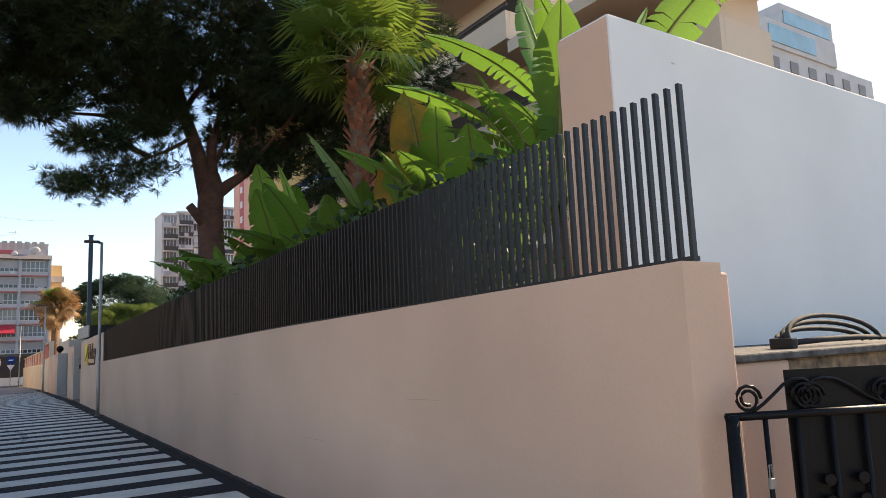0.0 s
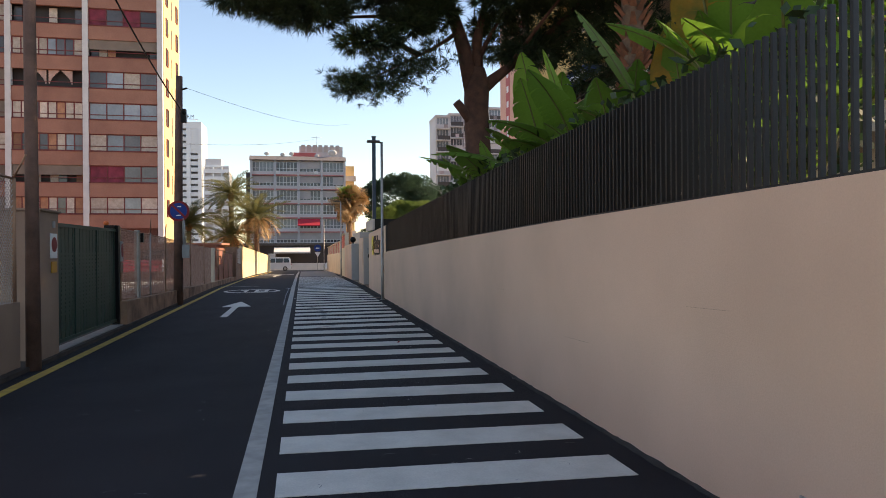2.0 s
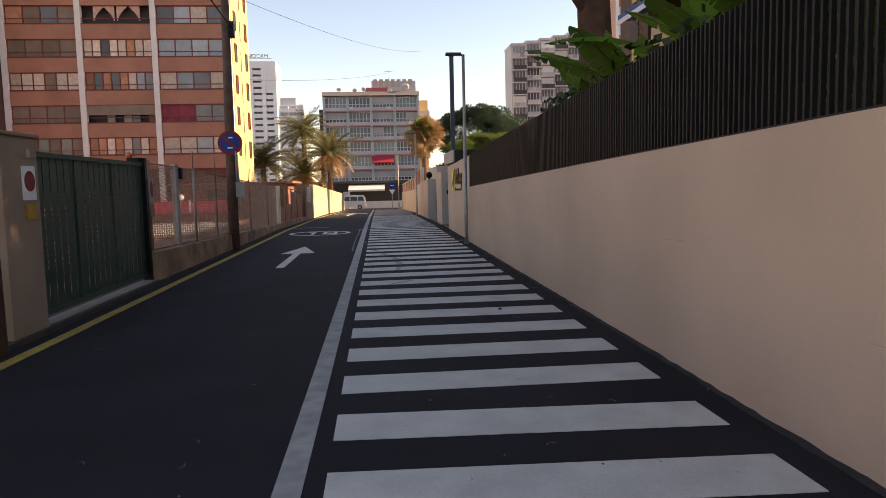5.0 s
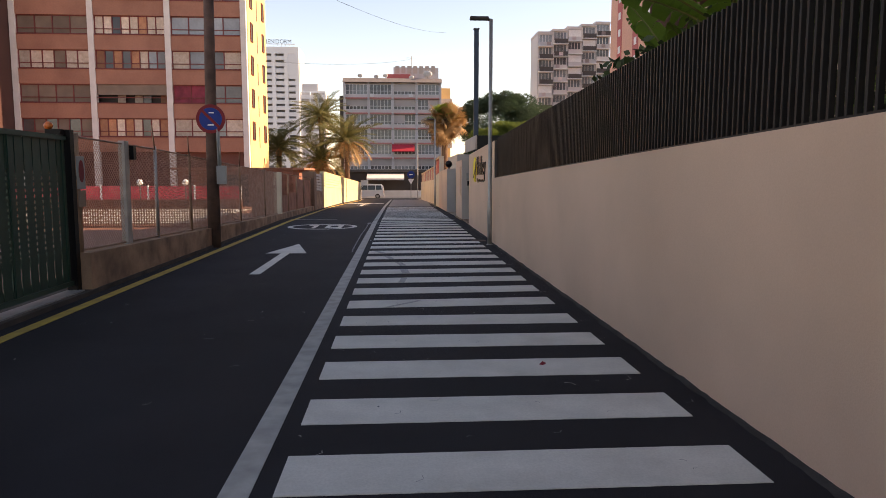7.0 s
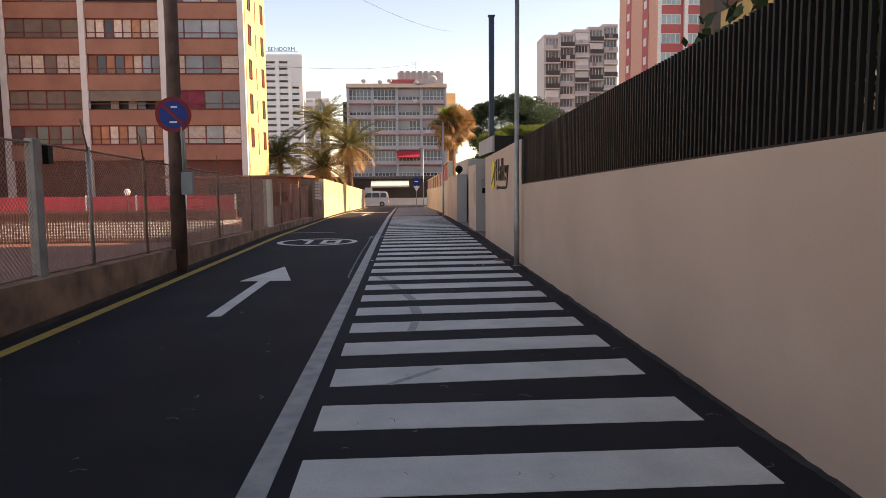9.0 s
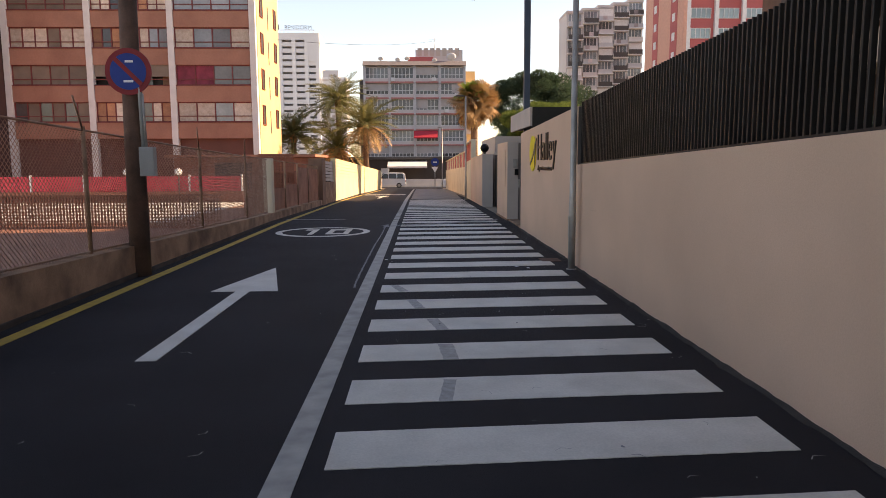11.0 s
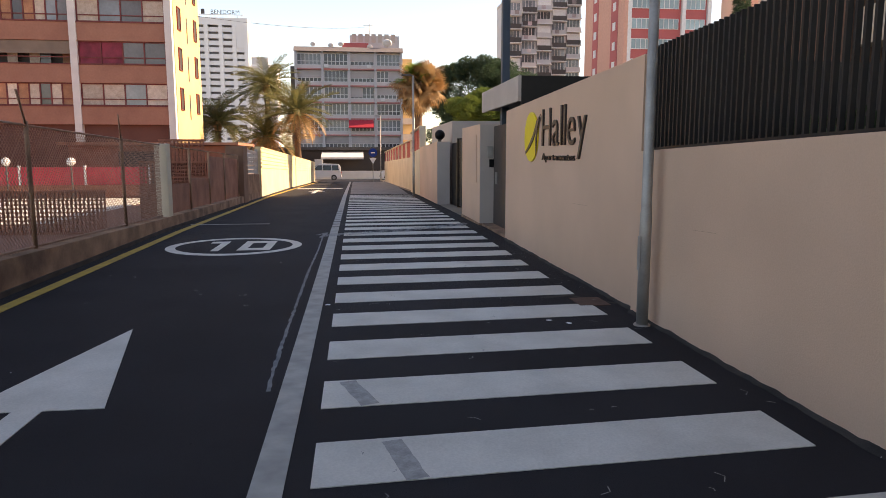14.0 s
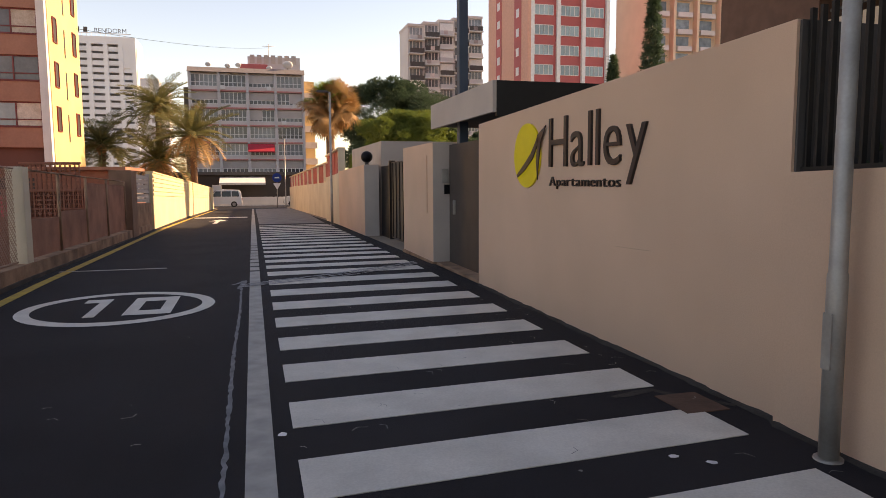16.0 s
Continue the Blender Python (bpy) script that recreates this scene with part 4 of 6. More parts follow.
# what hangs behind the glazing, floor by floor from below, in the three bays from the street corner
GLAZING = (("ccsc", "ttctcgct", "gbgbgb"), ("rrgg", "half", "bbbb"), ("csgc", "tgtgtcsg", "cccbcc"),
           ("ssss", "ccgcctcc", "bbbb"), ("gscg", "drape", "tbgb"), ("half", "ccccsggc", "scgccg"),
           ("rgrg", "open", "cgcgcc"), ("sscs", "cgccgctc", "bbbb"), ("cgcc", "gccgccgc", "ccgcgc"),
           ("half", "ccgcccgc", "gccbcc"), ("ssgs", "half", "cccgcc"), ("ccgc", "gcccgcgc", "bbbb"))
rng = random.Random(5)
for f in range(N_FL):
    z = Z0 + f * FL
    for k in range(N_BAY):
        x = BX - k * BAY
        piece("spandrel", spandrel, bt, (x, BY, z))
        piece("sill", sill_me, bt, (x, BY, z))
        style = GLAZING[f][k]
        wx = x - BAY + 0.3
        if style in ("half", "open", "drape"):
            piece("rail", rail_me, bt, (x, BY, z + SP + 0.50))
            if style == "drape":
                piece("drape", drape_me, bt, (wx, BY, z + SP + 0.07))
            else:
                if style == "half":
                    piece("roller_blind", awn_me, bt, (x, BY, z))
                for j in rng.sample(range(8), 4):
                    piece("pane", pane_me[8, rng.choice("cgt")], bt, (wx + j * (BAY - 0.6) / 8, BY + 0.4, z + SP + 0.05))
            continue
        n_p = len(style)
        piece("window_frame", wframe_me[n_p], bt, (wx, BY, z + SP + 0.075))
        for j, key in enumerate(style):
            piece("pane", pane_me[n_p, key], bt, (wx + j * (BAY - 0.6) / n_p, BY, z + SP + 0.075))
sw = bmesh.new()
add_box(sw, BX + 0.303, BX + 0.34, -0.42, 0.42, 0.0, 1.55)
small_w = mesh_of("side_window", sw, M_WINDARK)
slim = bmesh.new()
add_box(slim, BX + 0.303, BX + 0.33, -0.12, 0.12, 0.0, 2.0)
slim_w = mesh_of("slit_window", slim, M_WINDARK)
fr = bmesh.new()
for y0, y1, z0, z1 in ((-0.5, -0.42, -0.05, 1.62), (0.42, 0.5, -0.05, 1.62), (-0.42, 0.42, 1.55, 1.62), (-0.5, 0.5, -0.12, -0.05)):
    add_box(fr, BX + 0.303, BX + 0.39, y0, y1, z0, z1)
fr_me = mesh_of("window_frame", fr, M_FRAME_R)
for f in range(N_FL):
    z = Z0 + f * FL + 1.3
    for y in (72.9, 78.4):
        piece("side_window", small_w, bt, (0, y, z))
        piece("window_frame", fr_me, bt, (0, y, z))
    piece("slit_window", slim_w, bt, (0, 75.6, z - 0.7))

# things in the court before the tower
hoard = thing("red_hoarding", (-20, 49, -0.45), "pink-red plastic barriers round the court", "barrier")
M_REDPL = mat("red_plastic", (0.70, 0.075, 0.11), 0.5, 0.15, 2, trans=0.35)
part("base_wall", box(-55, -12.0, 49.03, 49.25, -0.5, 0.16), M_LATTICE, hoard, "dark red low wall")
for k in range(15):
    x = -54 + k * 2.8
    part("panel", box(x, x + 2.68, 49.1, 49.18, 0.163, 0.97, 0.03), M_REDPL, hoard)
    part("post", box(x + 2.70, x + 2.78, 49.08, 49.2, 0.163, 1.05), M_FRAME_W, hoard)
for x in (-15.2, -17.9, -31.5):
    ball = thing("globe_lamp", (x, 48.5, -0.45), "white globe lamp on a short post in the court", "lamp", "globe lamps")
    part("post", tube([(x, 48.5, -0.46), (x, 48.5, 1.05)], 0.04, 8), M_DGREY, ball)
    bm = bmesh.new()
    bmesh.ops.create_uvsphere(bm, u_segments=14, v_segments=9, radius=0.19, matrix=Matrix.Translation((x, 48.5, 1.22)))
    part("globe", bm, M_FRAME_W, ball, "white globe", smooth=True)
EDGES = (-0.1, -0.083, -0.028, -0.010, 0.010, 0.028, 0.083, 0.1)


def openwork(i, j):
    """Whether a cell of the block is solid: a frame, a boss and four ties."""
    return i in (0, 6) or j in (0, 6) or (2 <= i <= 4 and 2 <= j <= 4) or i == 3 or j == 3


blk = bmesh.new()
grid = {(i, j, d): blk.verts.new((EDGES[i], d * 0.04, EDGES[j])) for i in range(8) for j in range(8) for d in (-1, 1)}
for i in range(7):
    for j in range(7):
        if not openwork(i, j):
            continue
        q = ((i, j), (i + 1, j), (i + 1, j + 1), (i, j + 1))
        blk.faces.new([grid[a, b_, -1] for a, b_ in q])
        blk.faces.new([grid[a, b_, 1] for a, b_ in q[::-1]])
        for (di, dj), (e0, e1) in (((0, -1), (0, 1)), ((1, 0), (1, 2)), ((0, 1), (2, 3)), ((-1, 0), (3, 0))):
            ni, nj = i + di, j + dj
            if not (0 <= ni < 7 and 0 <= nj < 7 and openwork(ni, nj)):
                a, b_ = q[e0], q[e1]
                blk.faces.new([grid[(*b_, -1)], grid[(*a, -1)], grid[(*a, 1)], grid[(*b_, 1)]])
block_me = mesh_of("block", blk, M_LATTICE)
for x0, cols, y, z0, rows_, lb in ((-20.3, 57, 34.0, -0.41, 5, "long openwork terracotta block screen across the court"), (-8.62, 9, 36.0, 0.70, 3, "openwork block band beside the screens"), (-8.10, 6, 36.15, 0.70, 6, "tall openwork terracotta block screen by the fence")):
    lt = thing("block_screen", (x0, y, -0.45), lb, "wall", "block screens")
    for i in range(cols):
        for j in range(rows_):
            piece("block", block_me, lt, (x0 + 0.1 + i * 0.2, y, z0 + 0.1 + j * 0.2))
    part("footing", box(x0 - 0.02, x0 + cols * 0.2 + 0.02, y - 0.06, y + 0.06, -0.5, z0 - 0.003), M_LATTICE, lt)
    part("coping", box(x0 - 0.02, x0 + cols * 0.2 + 0.02, y - 0.06, y + 0.06, z0 + rows_ * 0.2 + 0.003, z0 + rows_ * 0.2 + 0.05), M_LATTICE, lt)
shed = thing("low_shed", (-12, 55, -0.45), "low dark brown flat-roofed shed beyond the court", "shed")
part("wall", box(-17.0, -9.0, 53.0, 58.0, -0.5, 2.0), M_LATTICE, shed)
part("roof", box(-17.4, -8.6, 52.6, 58.4, 2.02, 2.16), M_BROWNPANEL, shed)
part("doorway", box(-14.6, -12.4, 52.96, 52.995, -0.4, 1.7), M_WINDARK, shed, "dark doorway")

# ---- far grey building across the end of the street ----
fb = thing("apartment_block", (-4, 150, -2), "six-storey grey apartment block with pink slab edges and white windows", "building")
FBY, FX0, FX1, FTOP = 145.0, -12.9, 6.1, 20.05
part("body", box(FX0, FX1, FBY + 0.6, FBY + 14, -2.6, FTOP), M_GREYW, fb)
part("side_fin", box(FX0 - 1.2, FX0, FBY + 3, FBY + 14, -2.6, FTOP - 2.3), M_DGREY, fb)
part("roof_edge", prism([(FBY - 0.5, FTOP), (FBY + 14, FTOP), (FBY + 14, FTOP + 0.9), (FBY + 0.6, FTOP + 0.9)], FX0 - 0.3, FX1 + 0.3), mat("roof_slate", (0.20, 0.18, 0.18), 0.85, 0.15), fb, "grey sloping roof edge")
part("penthouse", box(-3.2, 5.9, FBY + 3, FBY + 10, FTOP + 0.9, FTOP + 3.4), M_GREYW, fb)
part("penthouse_band", box(-4.6, 0.2, FBY + 2, FBY + 3, FTOP + 0.9, FTOP + 1.9), M_DROSE, fb, "red rooftop band")
for k in range(7):
    part("roof_vent", box(-2.8 + k * 1.2, -2.0 + k * 1.2, FBY + 2.96, FBY + 3.3, FTOP + 2.2, FTOP + 3.7), M_GREY, fb)
FBAY = (FX1 - FX0) / 4
FPITCH = 2.95
FW, FH = FBAY - 0.5, 2.05
wf = bmesh.new()
for j in range(7):
    add_box(wf, j * FW / 6 - 0.06, j * FW / 6 + 0.06, -0.04, 0.06, 0, FH)
for z in (0.0, 0.66, FH - 0.09):
    add_box(wf, 0, FW, -0.04, 0.06, z, z + 0.09)
wf_me = mesh_of("window_frame", wf, M_FRAME_W)
gl_me = mesh_of("pane", box(0.04, FW - 0.04, 0.0, 0.04, 0.05, FH - 0.05), M_WIN)
gd_me = mesh_of("pane", box(0.04, FW - 0.04, 0.0, 0.04, 0.05, FH - 0.05), mat("dim_glass", (0.10, 0.11, 0.125), 0.1, 0.3, 0.5, 5, 0.0, obj_var=0.8))
M_SHUT = mat("grey_shutter", (0.44, 0.42, 0.42), 0.7, 0.08, 1, 20, obj_var=0.3)
sh_me = mesh_of("shutter", box(0.0, FW, -0.03, 0.05, 0.75, FH), M_SHUT)
shs_me = mesh_of("shutter", box(0.0, FW / 2, -0.05, 0.05, 0.3, FH), M_SHUT)
ac_me = mesh_of("air_conditioner", box(0, 0.8, -0.35, -0.06, 0, 0.6), M_FRAME_W)
sl_me = mesh_of("slab_edge", box(0.12, FBAY - 0.12, -0.25, 0.55, -0.26, 0.0), mat("pink_slab", (0.52, 0.22, 0.21), 0.85, 0.1))
sl2_me = mesh_of("parapet", box(0.12, FBAY - 0.12, -0.08, 0.55, 0.0, 0.56), M_GREYW)
r2 = random.Random(3)
for k in range(5):
    x = FX0 + k * FBAY
    part("pilaster", box(x - 0.2, x + 0.2, FBY - 0.3, FBY + 0.6, -2.6, FTOP), M_TOWER, fb)
for f in range(6):
    z = FTOP - (f + 1) * FPITCH
    for k in range(4):
        x = FX0 + k * FBAY
        piece("slab_edge", sl_me, fb, (x, FBY, z))
        piece("parapet", sl2_me, fb, (x, FBY, z))
        wx = x + (FBAY - FW) / 2
        piece("pane", gl_me if r2.random() < 0.55 else gd_me, fb, (wx, FBY + 0.3, z + 0.58))
        piece("window_frame", wf_me, fb, (wx, FBY + 0.3, z + 0.58))
        q_ = r2.random()
        if q_ < 0.30:
            piece("shutter", sh_me, fb, (wx, FBY + 0.22, z + 0.58))
        elif q_ < 0.5:
            piece("shutter", shs_me, fb, (wx + (FW / 2 if q_ < 0.4 else 0), FBY + 0.22, z + 0.58))
        if r2.random() < 0.35:
            piece("air_conditioner", ac_me, fb, (wx + r2.uniform(0, 3.0), FBY - 0.1, z + 0.1))
part("side_wing", box(6.45, 8.4, FBY + 4, FBY + 12, -2.6, 19.5), M_YELLOWWALL, fb, "yellow side wing")
for f in range(6):
    part("side_rail", box(6.4, 8.7, FBY + 3.2, FBY + 3.99, 16.2 - 2.95 * f, 17.3 - 2.95 * f), M_GREY, fb)
part("awning", prism([(FBY - 1.3, 6.4), (FBY - 1.3, 6.6), (FBY - 0.3, 7.9), (FBY - 0.3, 7.6)], -3.6, 0.9), mat("red_awning", (0.55, 0.03, 0.05), 0.7, 0.1), fb, "red fabric awning")
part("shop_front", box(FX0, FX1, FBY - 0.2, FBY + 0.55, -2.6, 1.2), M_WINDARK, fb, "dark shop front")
part("canopy", box(FX0 + 2, FX1 + 1, FBY - 4, FBY - 0.3, 1.3, 1.9), M_DGREY, fb)
for x, z in ((-9.8, 0.5), (-6.6, 0.35), (-4.8, 0.55), (3.6, 0.9), (0.4, 0.2)):
    dish = thing("satellite_dish", (x, FBY + 1, FTOP + 0.9), "white satellite dish on the roof edge", "satellite dish", "satellite dishes")
    bm = bmesh.new()
    bmesh.ops.create_uvsphere(bm, u_segments=12, v_segments=8, radius=0.5 if z < 0.8 else 0.9, matrix=Matrix.Translation((x, FBY + 0.8, FTOP + 0.9 + z)) @ Matrix.Rotation(0.5, 4, "X") @ Matrix.Diagonal((1, 0.25, 0.8, 1)))
    part("reflector", bm, M_FRAME_W, dish, smooth=True)
    part("stand", tube([(x, FBY + 1, FTOP + 0.85), (x, FBY + 0.9, FTOP + 0.9 + z)], 0.06, 6), M_STEEL, dish)
ant = thing("roof_aerial", (1, FBY + 6, FTOP + 3.4), "thin television aerial on the roof", "aerial")
part("pole", tube([(0.5, FBY + 5, FTOP + 3.3), (0.5, FBY + 5, FTOP + 6.0)], 0.05, 5), M_STEEL, ant)
part("crossbar", tube([(-0.6, FBY + 5, FTOP + 5.6), (1.6, FBY + 5, FTOP + 5.6)], 0.035, 5), M_STEEL, ant)
# low white wall, dark premises and hedge across the junction
setting("wall_junction", box(-9.5, 14, 104.0, 104.3, -2.4, -0.45), M_COLW, "low white wall across the junction", "wall")
jp = thing("junction_premises", (-2, 112, -2), "dark low shop building with a pale awning", "building")
part("body", box(-16, 16, 110, 118, -2.6, 2.2), M_WINDARK, jp)
part("awning", prism([(107.5, 1.0), (107.5, 1.25), (110, 2.0), (110, 1.7)], -7.0, -1.5), M_COLW, jp, "pale awning")
part("roof", box(-16.5, 16.5, 109.6, 118.4, 2.22, 2.6), M_DGREY, jp)
ws = thing("white_pillar", (-7.2, 103, -1.7), "white sign pillar by the junction", "pillar")
part("shaft", box(-7.6, -6.6, 103.2, 103.5, -2.4, 1.0, 0.02), M_COLW, ws)

# ---- white hotel ----
ht = thing("hotel_tower", (-64, 360, -2), "white high-rise hotel with rows of dark balconies", "building")
HY, HX0, HX1, HTOP = 358.0, -86.0, -51.3, 65.0
# grey base stands in for shade between the white balcony bands
M_HREC = mat("shade_grey", (0.22, 0.225, 0.235), 0.7, 0.1, 0.1, 3)
part("body", box(HX0, HX1 - 0.6, HY + 2.2, HY + 20, -3, HTOP - 2), M_HREC, ht, "solid body whose grey carries the balcony shade")
part("crown", box(HX0, HX1, HY - 0.4, HY + 20, HTOP - 3.2, HTOP), M_HOTEL, ht)
part("top_panel", box(-57.0, HX1 - 1.4, HY - 0.3, HY + 2.1, HTOP - 13.5, HTOP - 3.2), M_HOTEL, ht)
part("side_wall", box(HX1 - 0.6, HX1, HY + 0.6, HY + 20, -3, HTOP - 3.2), M_HOTEL, ht)
for x in (HX0, -77.4, -71.2, -64.6, -58.5, HX1 - 1.8):
    part("pilaster", box(x, x + 1.8, HY - 0.8, HY + 2.2, -3, HTOP - 3.2), M_HOTEL, ht)
band_me = mesh_of("balcony", box(HX0, HX1 - 0.7, 0.0, 2.1, 0.0, 1.95), M_HOTEL)
for f in range(20):
    piece("balcony", band_me, ht, (0, HY, HTOP - 3.2 - (f + 1) * 3.05))
hs = thing("roof_sign", (-66, 358, HTOP), "dark rooftop lettering on the hotel", "sign")
letters(hs, "BENIDORM", HY - 0.2, HTOP + 1.6, 2.8, M_DGREY, 0.3, 0.92, x=-67.6, step=0.13, face="-y")
for k, w in enumerate((1.6, 1.2, 1.2, 0.5, 1.6)):
    part("letter_bar", box(-80.5 + k * 2.1, -80.5 + k * 2.1 + w, HY - 0.35, HY - 0.1, HTOP + 1.6, HTOP + 3.8), M_DGREY, hs)
part("rail", box(-81, -53, HY - 0.3, HY - 0.1, HTOP + 1.2, HTOP + 1.5), M_HOTEL, hs)
for k in range(15):
    part("stay", box(-80.5 + k * 1.9, -80.35 + k * 1.9, HY - 0.25, HY - 0.1, HTOP, HTOP + 1.2), M_HOTEL, hs)
h2 = thing("hotel_tower", (-38, 305, -2), "pale stepped high-rise block beside the hotel", "building")
part("body", box(-42.6, -32.6, 301, 312, -3, 36.2), M_GREYW, h2)
for f in range(13):
    part("balcony", box(-42.8, -32.3, 299.5, 300.99, 33.6 - f * 3.0, 35.2 - f * 3.0), M_HOTEL, h2)
part("parapet", box(-42.6, -32.6, 300.5, 312, 36.2, 36.9), M_HOTEL, h2)
part("penthouse", box(-42.4, -35.9, 302, 310, 36.9, 39.9), M_TOWER, h2)
for x in (-42.8, -39.2, -35.8, -32.9):
    part("fin", box(x, x + 0.5, 299.3, 300.98, -3, 36.2), M_HOTEL, h2)

# ---- pale tower and salmon tower on the other side ----
pt = thing("apartment_tower", (36, 165, -2), "pale grey stepped apartment tower with cluttered balconies", "building")
r3 = random.Random(9)
bw = 17.2 / 5
win_t = mesh_of("pane", box(0.3, bw - 0.3, 0.0, 0.05, 0.0, 1.62), mat("blue_grey_glass", (0.20, 0.24, 0.27), 0.1, 0.3, 0.8, 4, 0.0, obj_var=1.0))
mul = bmesh.new()
for j in range(5):
    add_box(mul, 0.3 + j * (bw - 0.6) / 4 - 0.04, 0.3 + j * (bw - 0.6) / 4 + 0.04, -0.06, 0.0, 0.0, 1.62)
mul_t = mesh_of("mullions", mul, M_FRAME_W)
edge_t = mesh_of("slab_edge", box(0.05, bw - 0.05, -1.25, 0.0, -0.16, 0.0), M_FRAME_W)
rail_t = mesh_of("railing", box(0.25, bw - 0.2, -1.13, -1.07, 0.0, 0.98), M_DGREY)
wash_t = mesh_of("washing", box(0.6, 1.5, -1.2, -1.15, 0.1, 0.85), mat("hung_washing", (0.50, 0.42, 0.42), 0.9, 0.2, 1, 20, obj_var=1.0))
bal_t = mesh_of("balcony", box(0.2, bw - 0.2, -1.1, 0.0, 0.0, 0.85), M_TOWER)
bal_d = mesh_of("balcony", box(0.2, bw - 0.2, -1.1, 0.0, 0.0, 0.85), M_GREYW)
shut_t = mesh_of("shutter", box(0.3, bw - 0.3, -0.5, 0.05, 0.0, 1.4), M_FRAME_W)
for k in range(5):
    x = 28.6 + k * bw
    top = 32.8 + min(k, 4) * 0.75
    part("body", box(x, x + bw - 0.02, 160 + 0.8 * k, 168, -3, top), M_TOWER, pt)
    part("roof_edge", box(x - 0.1, x + bw - 0.05, 159.6 + 0.8 * k, 168, top, top + 0.5), M_GREYW, pt)
    for f in range(12):
        z = top - 2.7 - f * 2.75
        y_ = 160 + 0.8 * k
        piece("slab_edge", edge_t, pt, (x, y_, z))
        q_ = r3.random()
        piece(*(("railing", rail_t) if q_ < 0.4 else ("balcony", bal_t) if q_ < 0.75 else ("balcony", bal_d)), pt, (x, y_, z))
        if r3.random() < 0.72:
            piece("pane", win_t, pt, (x, y_ - 0.05, z + 0.88))
            piece("mullions", mul_t, pt, (x, y_ - 0.05, z + 0.88))
        else:
            piece("shutter", shut_t, pt, (x, y_ - 0.05, z + 0.95))
        if r3.random() < 0.3:
            piece("washing", wash_t, pt, (x + r3.uniform(-0.2, 1.4), y_, z))
gt = thing("apartment_tower", (75, 135, -2), "beige balconied tower behind the cypress", "building")
part("body", box(66, 86, 131.2, 142, -3, 52), M_BUFF, gt)
for k in range(5):
    part("pilaster", box(66 + k * 4.8, 66.5 + k * 4.8, 129.9, 131.2, -3, 52), M_BUFF, gt)
    for f in range(16):
        z = 48.5 - f * 3.0
        piece("balcony", bal_t, gt, (66.8 + k * 4.8, 131.15, z))
        piece("pane", win_t, gt, (66.8 + k * 4.8, 131.12, z + 1.1))
st_ = thing("apartment_tower", (40, 120, -2), "salmon apartment tower with rose bands and white balconies", "building")
part("side_body", box(36.7, 37.2, 115.4, 133, -3, 46), mat("pale_salmon", (0.66, 0.36, 0.28), 0.85, 0.08), st_)
part("body", box(37.2, 50.0, 115.9, 133, -3, 46), M_DROSE, st_)
part("rose_strip", box(36.64, 36.69, 126.5, 129.0, -3, 46), M_DROSE, st_)
part("rose_strip", box(36.64, 36.69, 118.0, 120.8, -3, 46), M_DROSE, st_)
win_s = mesh_of("pane", box(0.2, 3.2, -0.03, 0.02, 0.0, 1.4), mat("pale_glazing", (0.30, 0.42, 0.45), 0.15, 0.15, 0.5, 10, 0.0, obj_var=0.6))
fr_b = bmesh.new()
for j in range(5):
    add_box(fr_b, 0.2 + j * 0.74 - 0.04, 0.2 + j * 0.74 + 0.04, -0.1, 0.02, -0.05, 1.45)
for z in (-0.05, 1.38):
    add_box(fr_b, 0.2, 3.2, -0.1, 0.02, z, z + 0.08)
fr_s = mesh_of("window_frame", fr_b, M_FRAME_W)
sm_s = mesh_of("side_window", box(-0.05, 0.02, 0, 1.1, 0, 1.2), M_FRAME_W)
for x in (37.2, 41.4, 45.5, 49.5):
    part("pilaster", box(x, x + 0.55, 115.4, 115.9, -3, 46), M_FRAME_W, st_)
for f in range(15):
    z = 43.2 - f * 2.9
    for x in (37.75, 41.95, 46.05):
        piece("pane", win_s, st_, (x, 115.88, z))
        piece("window_frame", fr_s, st_, (x, 115.88, z))
    piece("side_window", sm_s, st_, (36.62, 118.8, z + 0.2))
    piece("side_window", sm_s, st_, (36.62, 127.2, z + 0.2))

# ---- the apartment building above the garden ----
ab = thing("garden_apartments", (12, 20, 0.9), "buff apartment building with long shaded balconies", "building")
part("body", box(10.8, 14.5, 13.0, 34.6, 0.8, 17.0), M_BUFF, ab)
part("low_body", box(10.8, 12.5, 7.6, 12.98, 0.8, 9.68), M_BUFF, ab)
# unseen wing added to keep sun off the left fence, y 34 to 44
part("rear_wing", box(18.0, 24.0, 34.0, 46.8, 0.0, 17.0), M_BUFF, ab)
for f in range(5):
    z = 4.05 + f * 3.05
    y0 = 6.4 if f < 2 else 13.0
    part("balcony_slab", box(9.0, 10.79, y0, 31.2, z, z + 0.30), M_BUFF, ab)
    part("balcony_front", box(9.0, 9.15, y0, 31.2, z + 0.30, z + 0.85), M_BUFF, ab)
    part("balcony_end", box(9.16, 10.79, y0, y0 + 0.15, z + 0.30, z + 0.85), M_BUFF, ab)
    part("handrail", box(9.05, 9.10, y0, 31.2, z + 1.02, z + 1.07), M_DGREY, ab)
    # dark band puts the balcony's shade into colour along its back
    part("door_band", box(10.74, 10.795, y0 + 1.4, 31.0, z + 0.32, z + 2.5), M_WINDARK, ab, "dark band painted as shade at the balcony back")
part("roof_edge", box(9.0, 14.6, 13.0, 34.7, 17.0, 17.4), M_BUFF, ab)
part("roof_edge", box(9.0, 12.6, 6.4, 12.98, 9.7, 10.05), M_BUFF, ab)
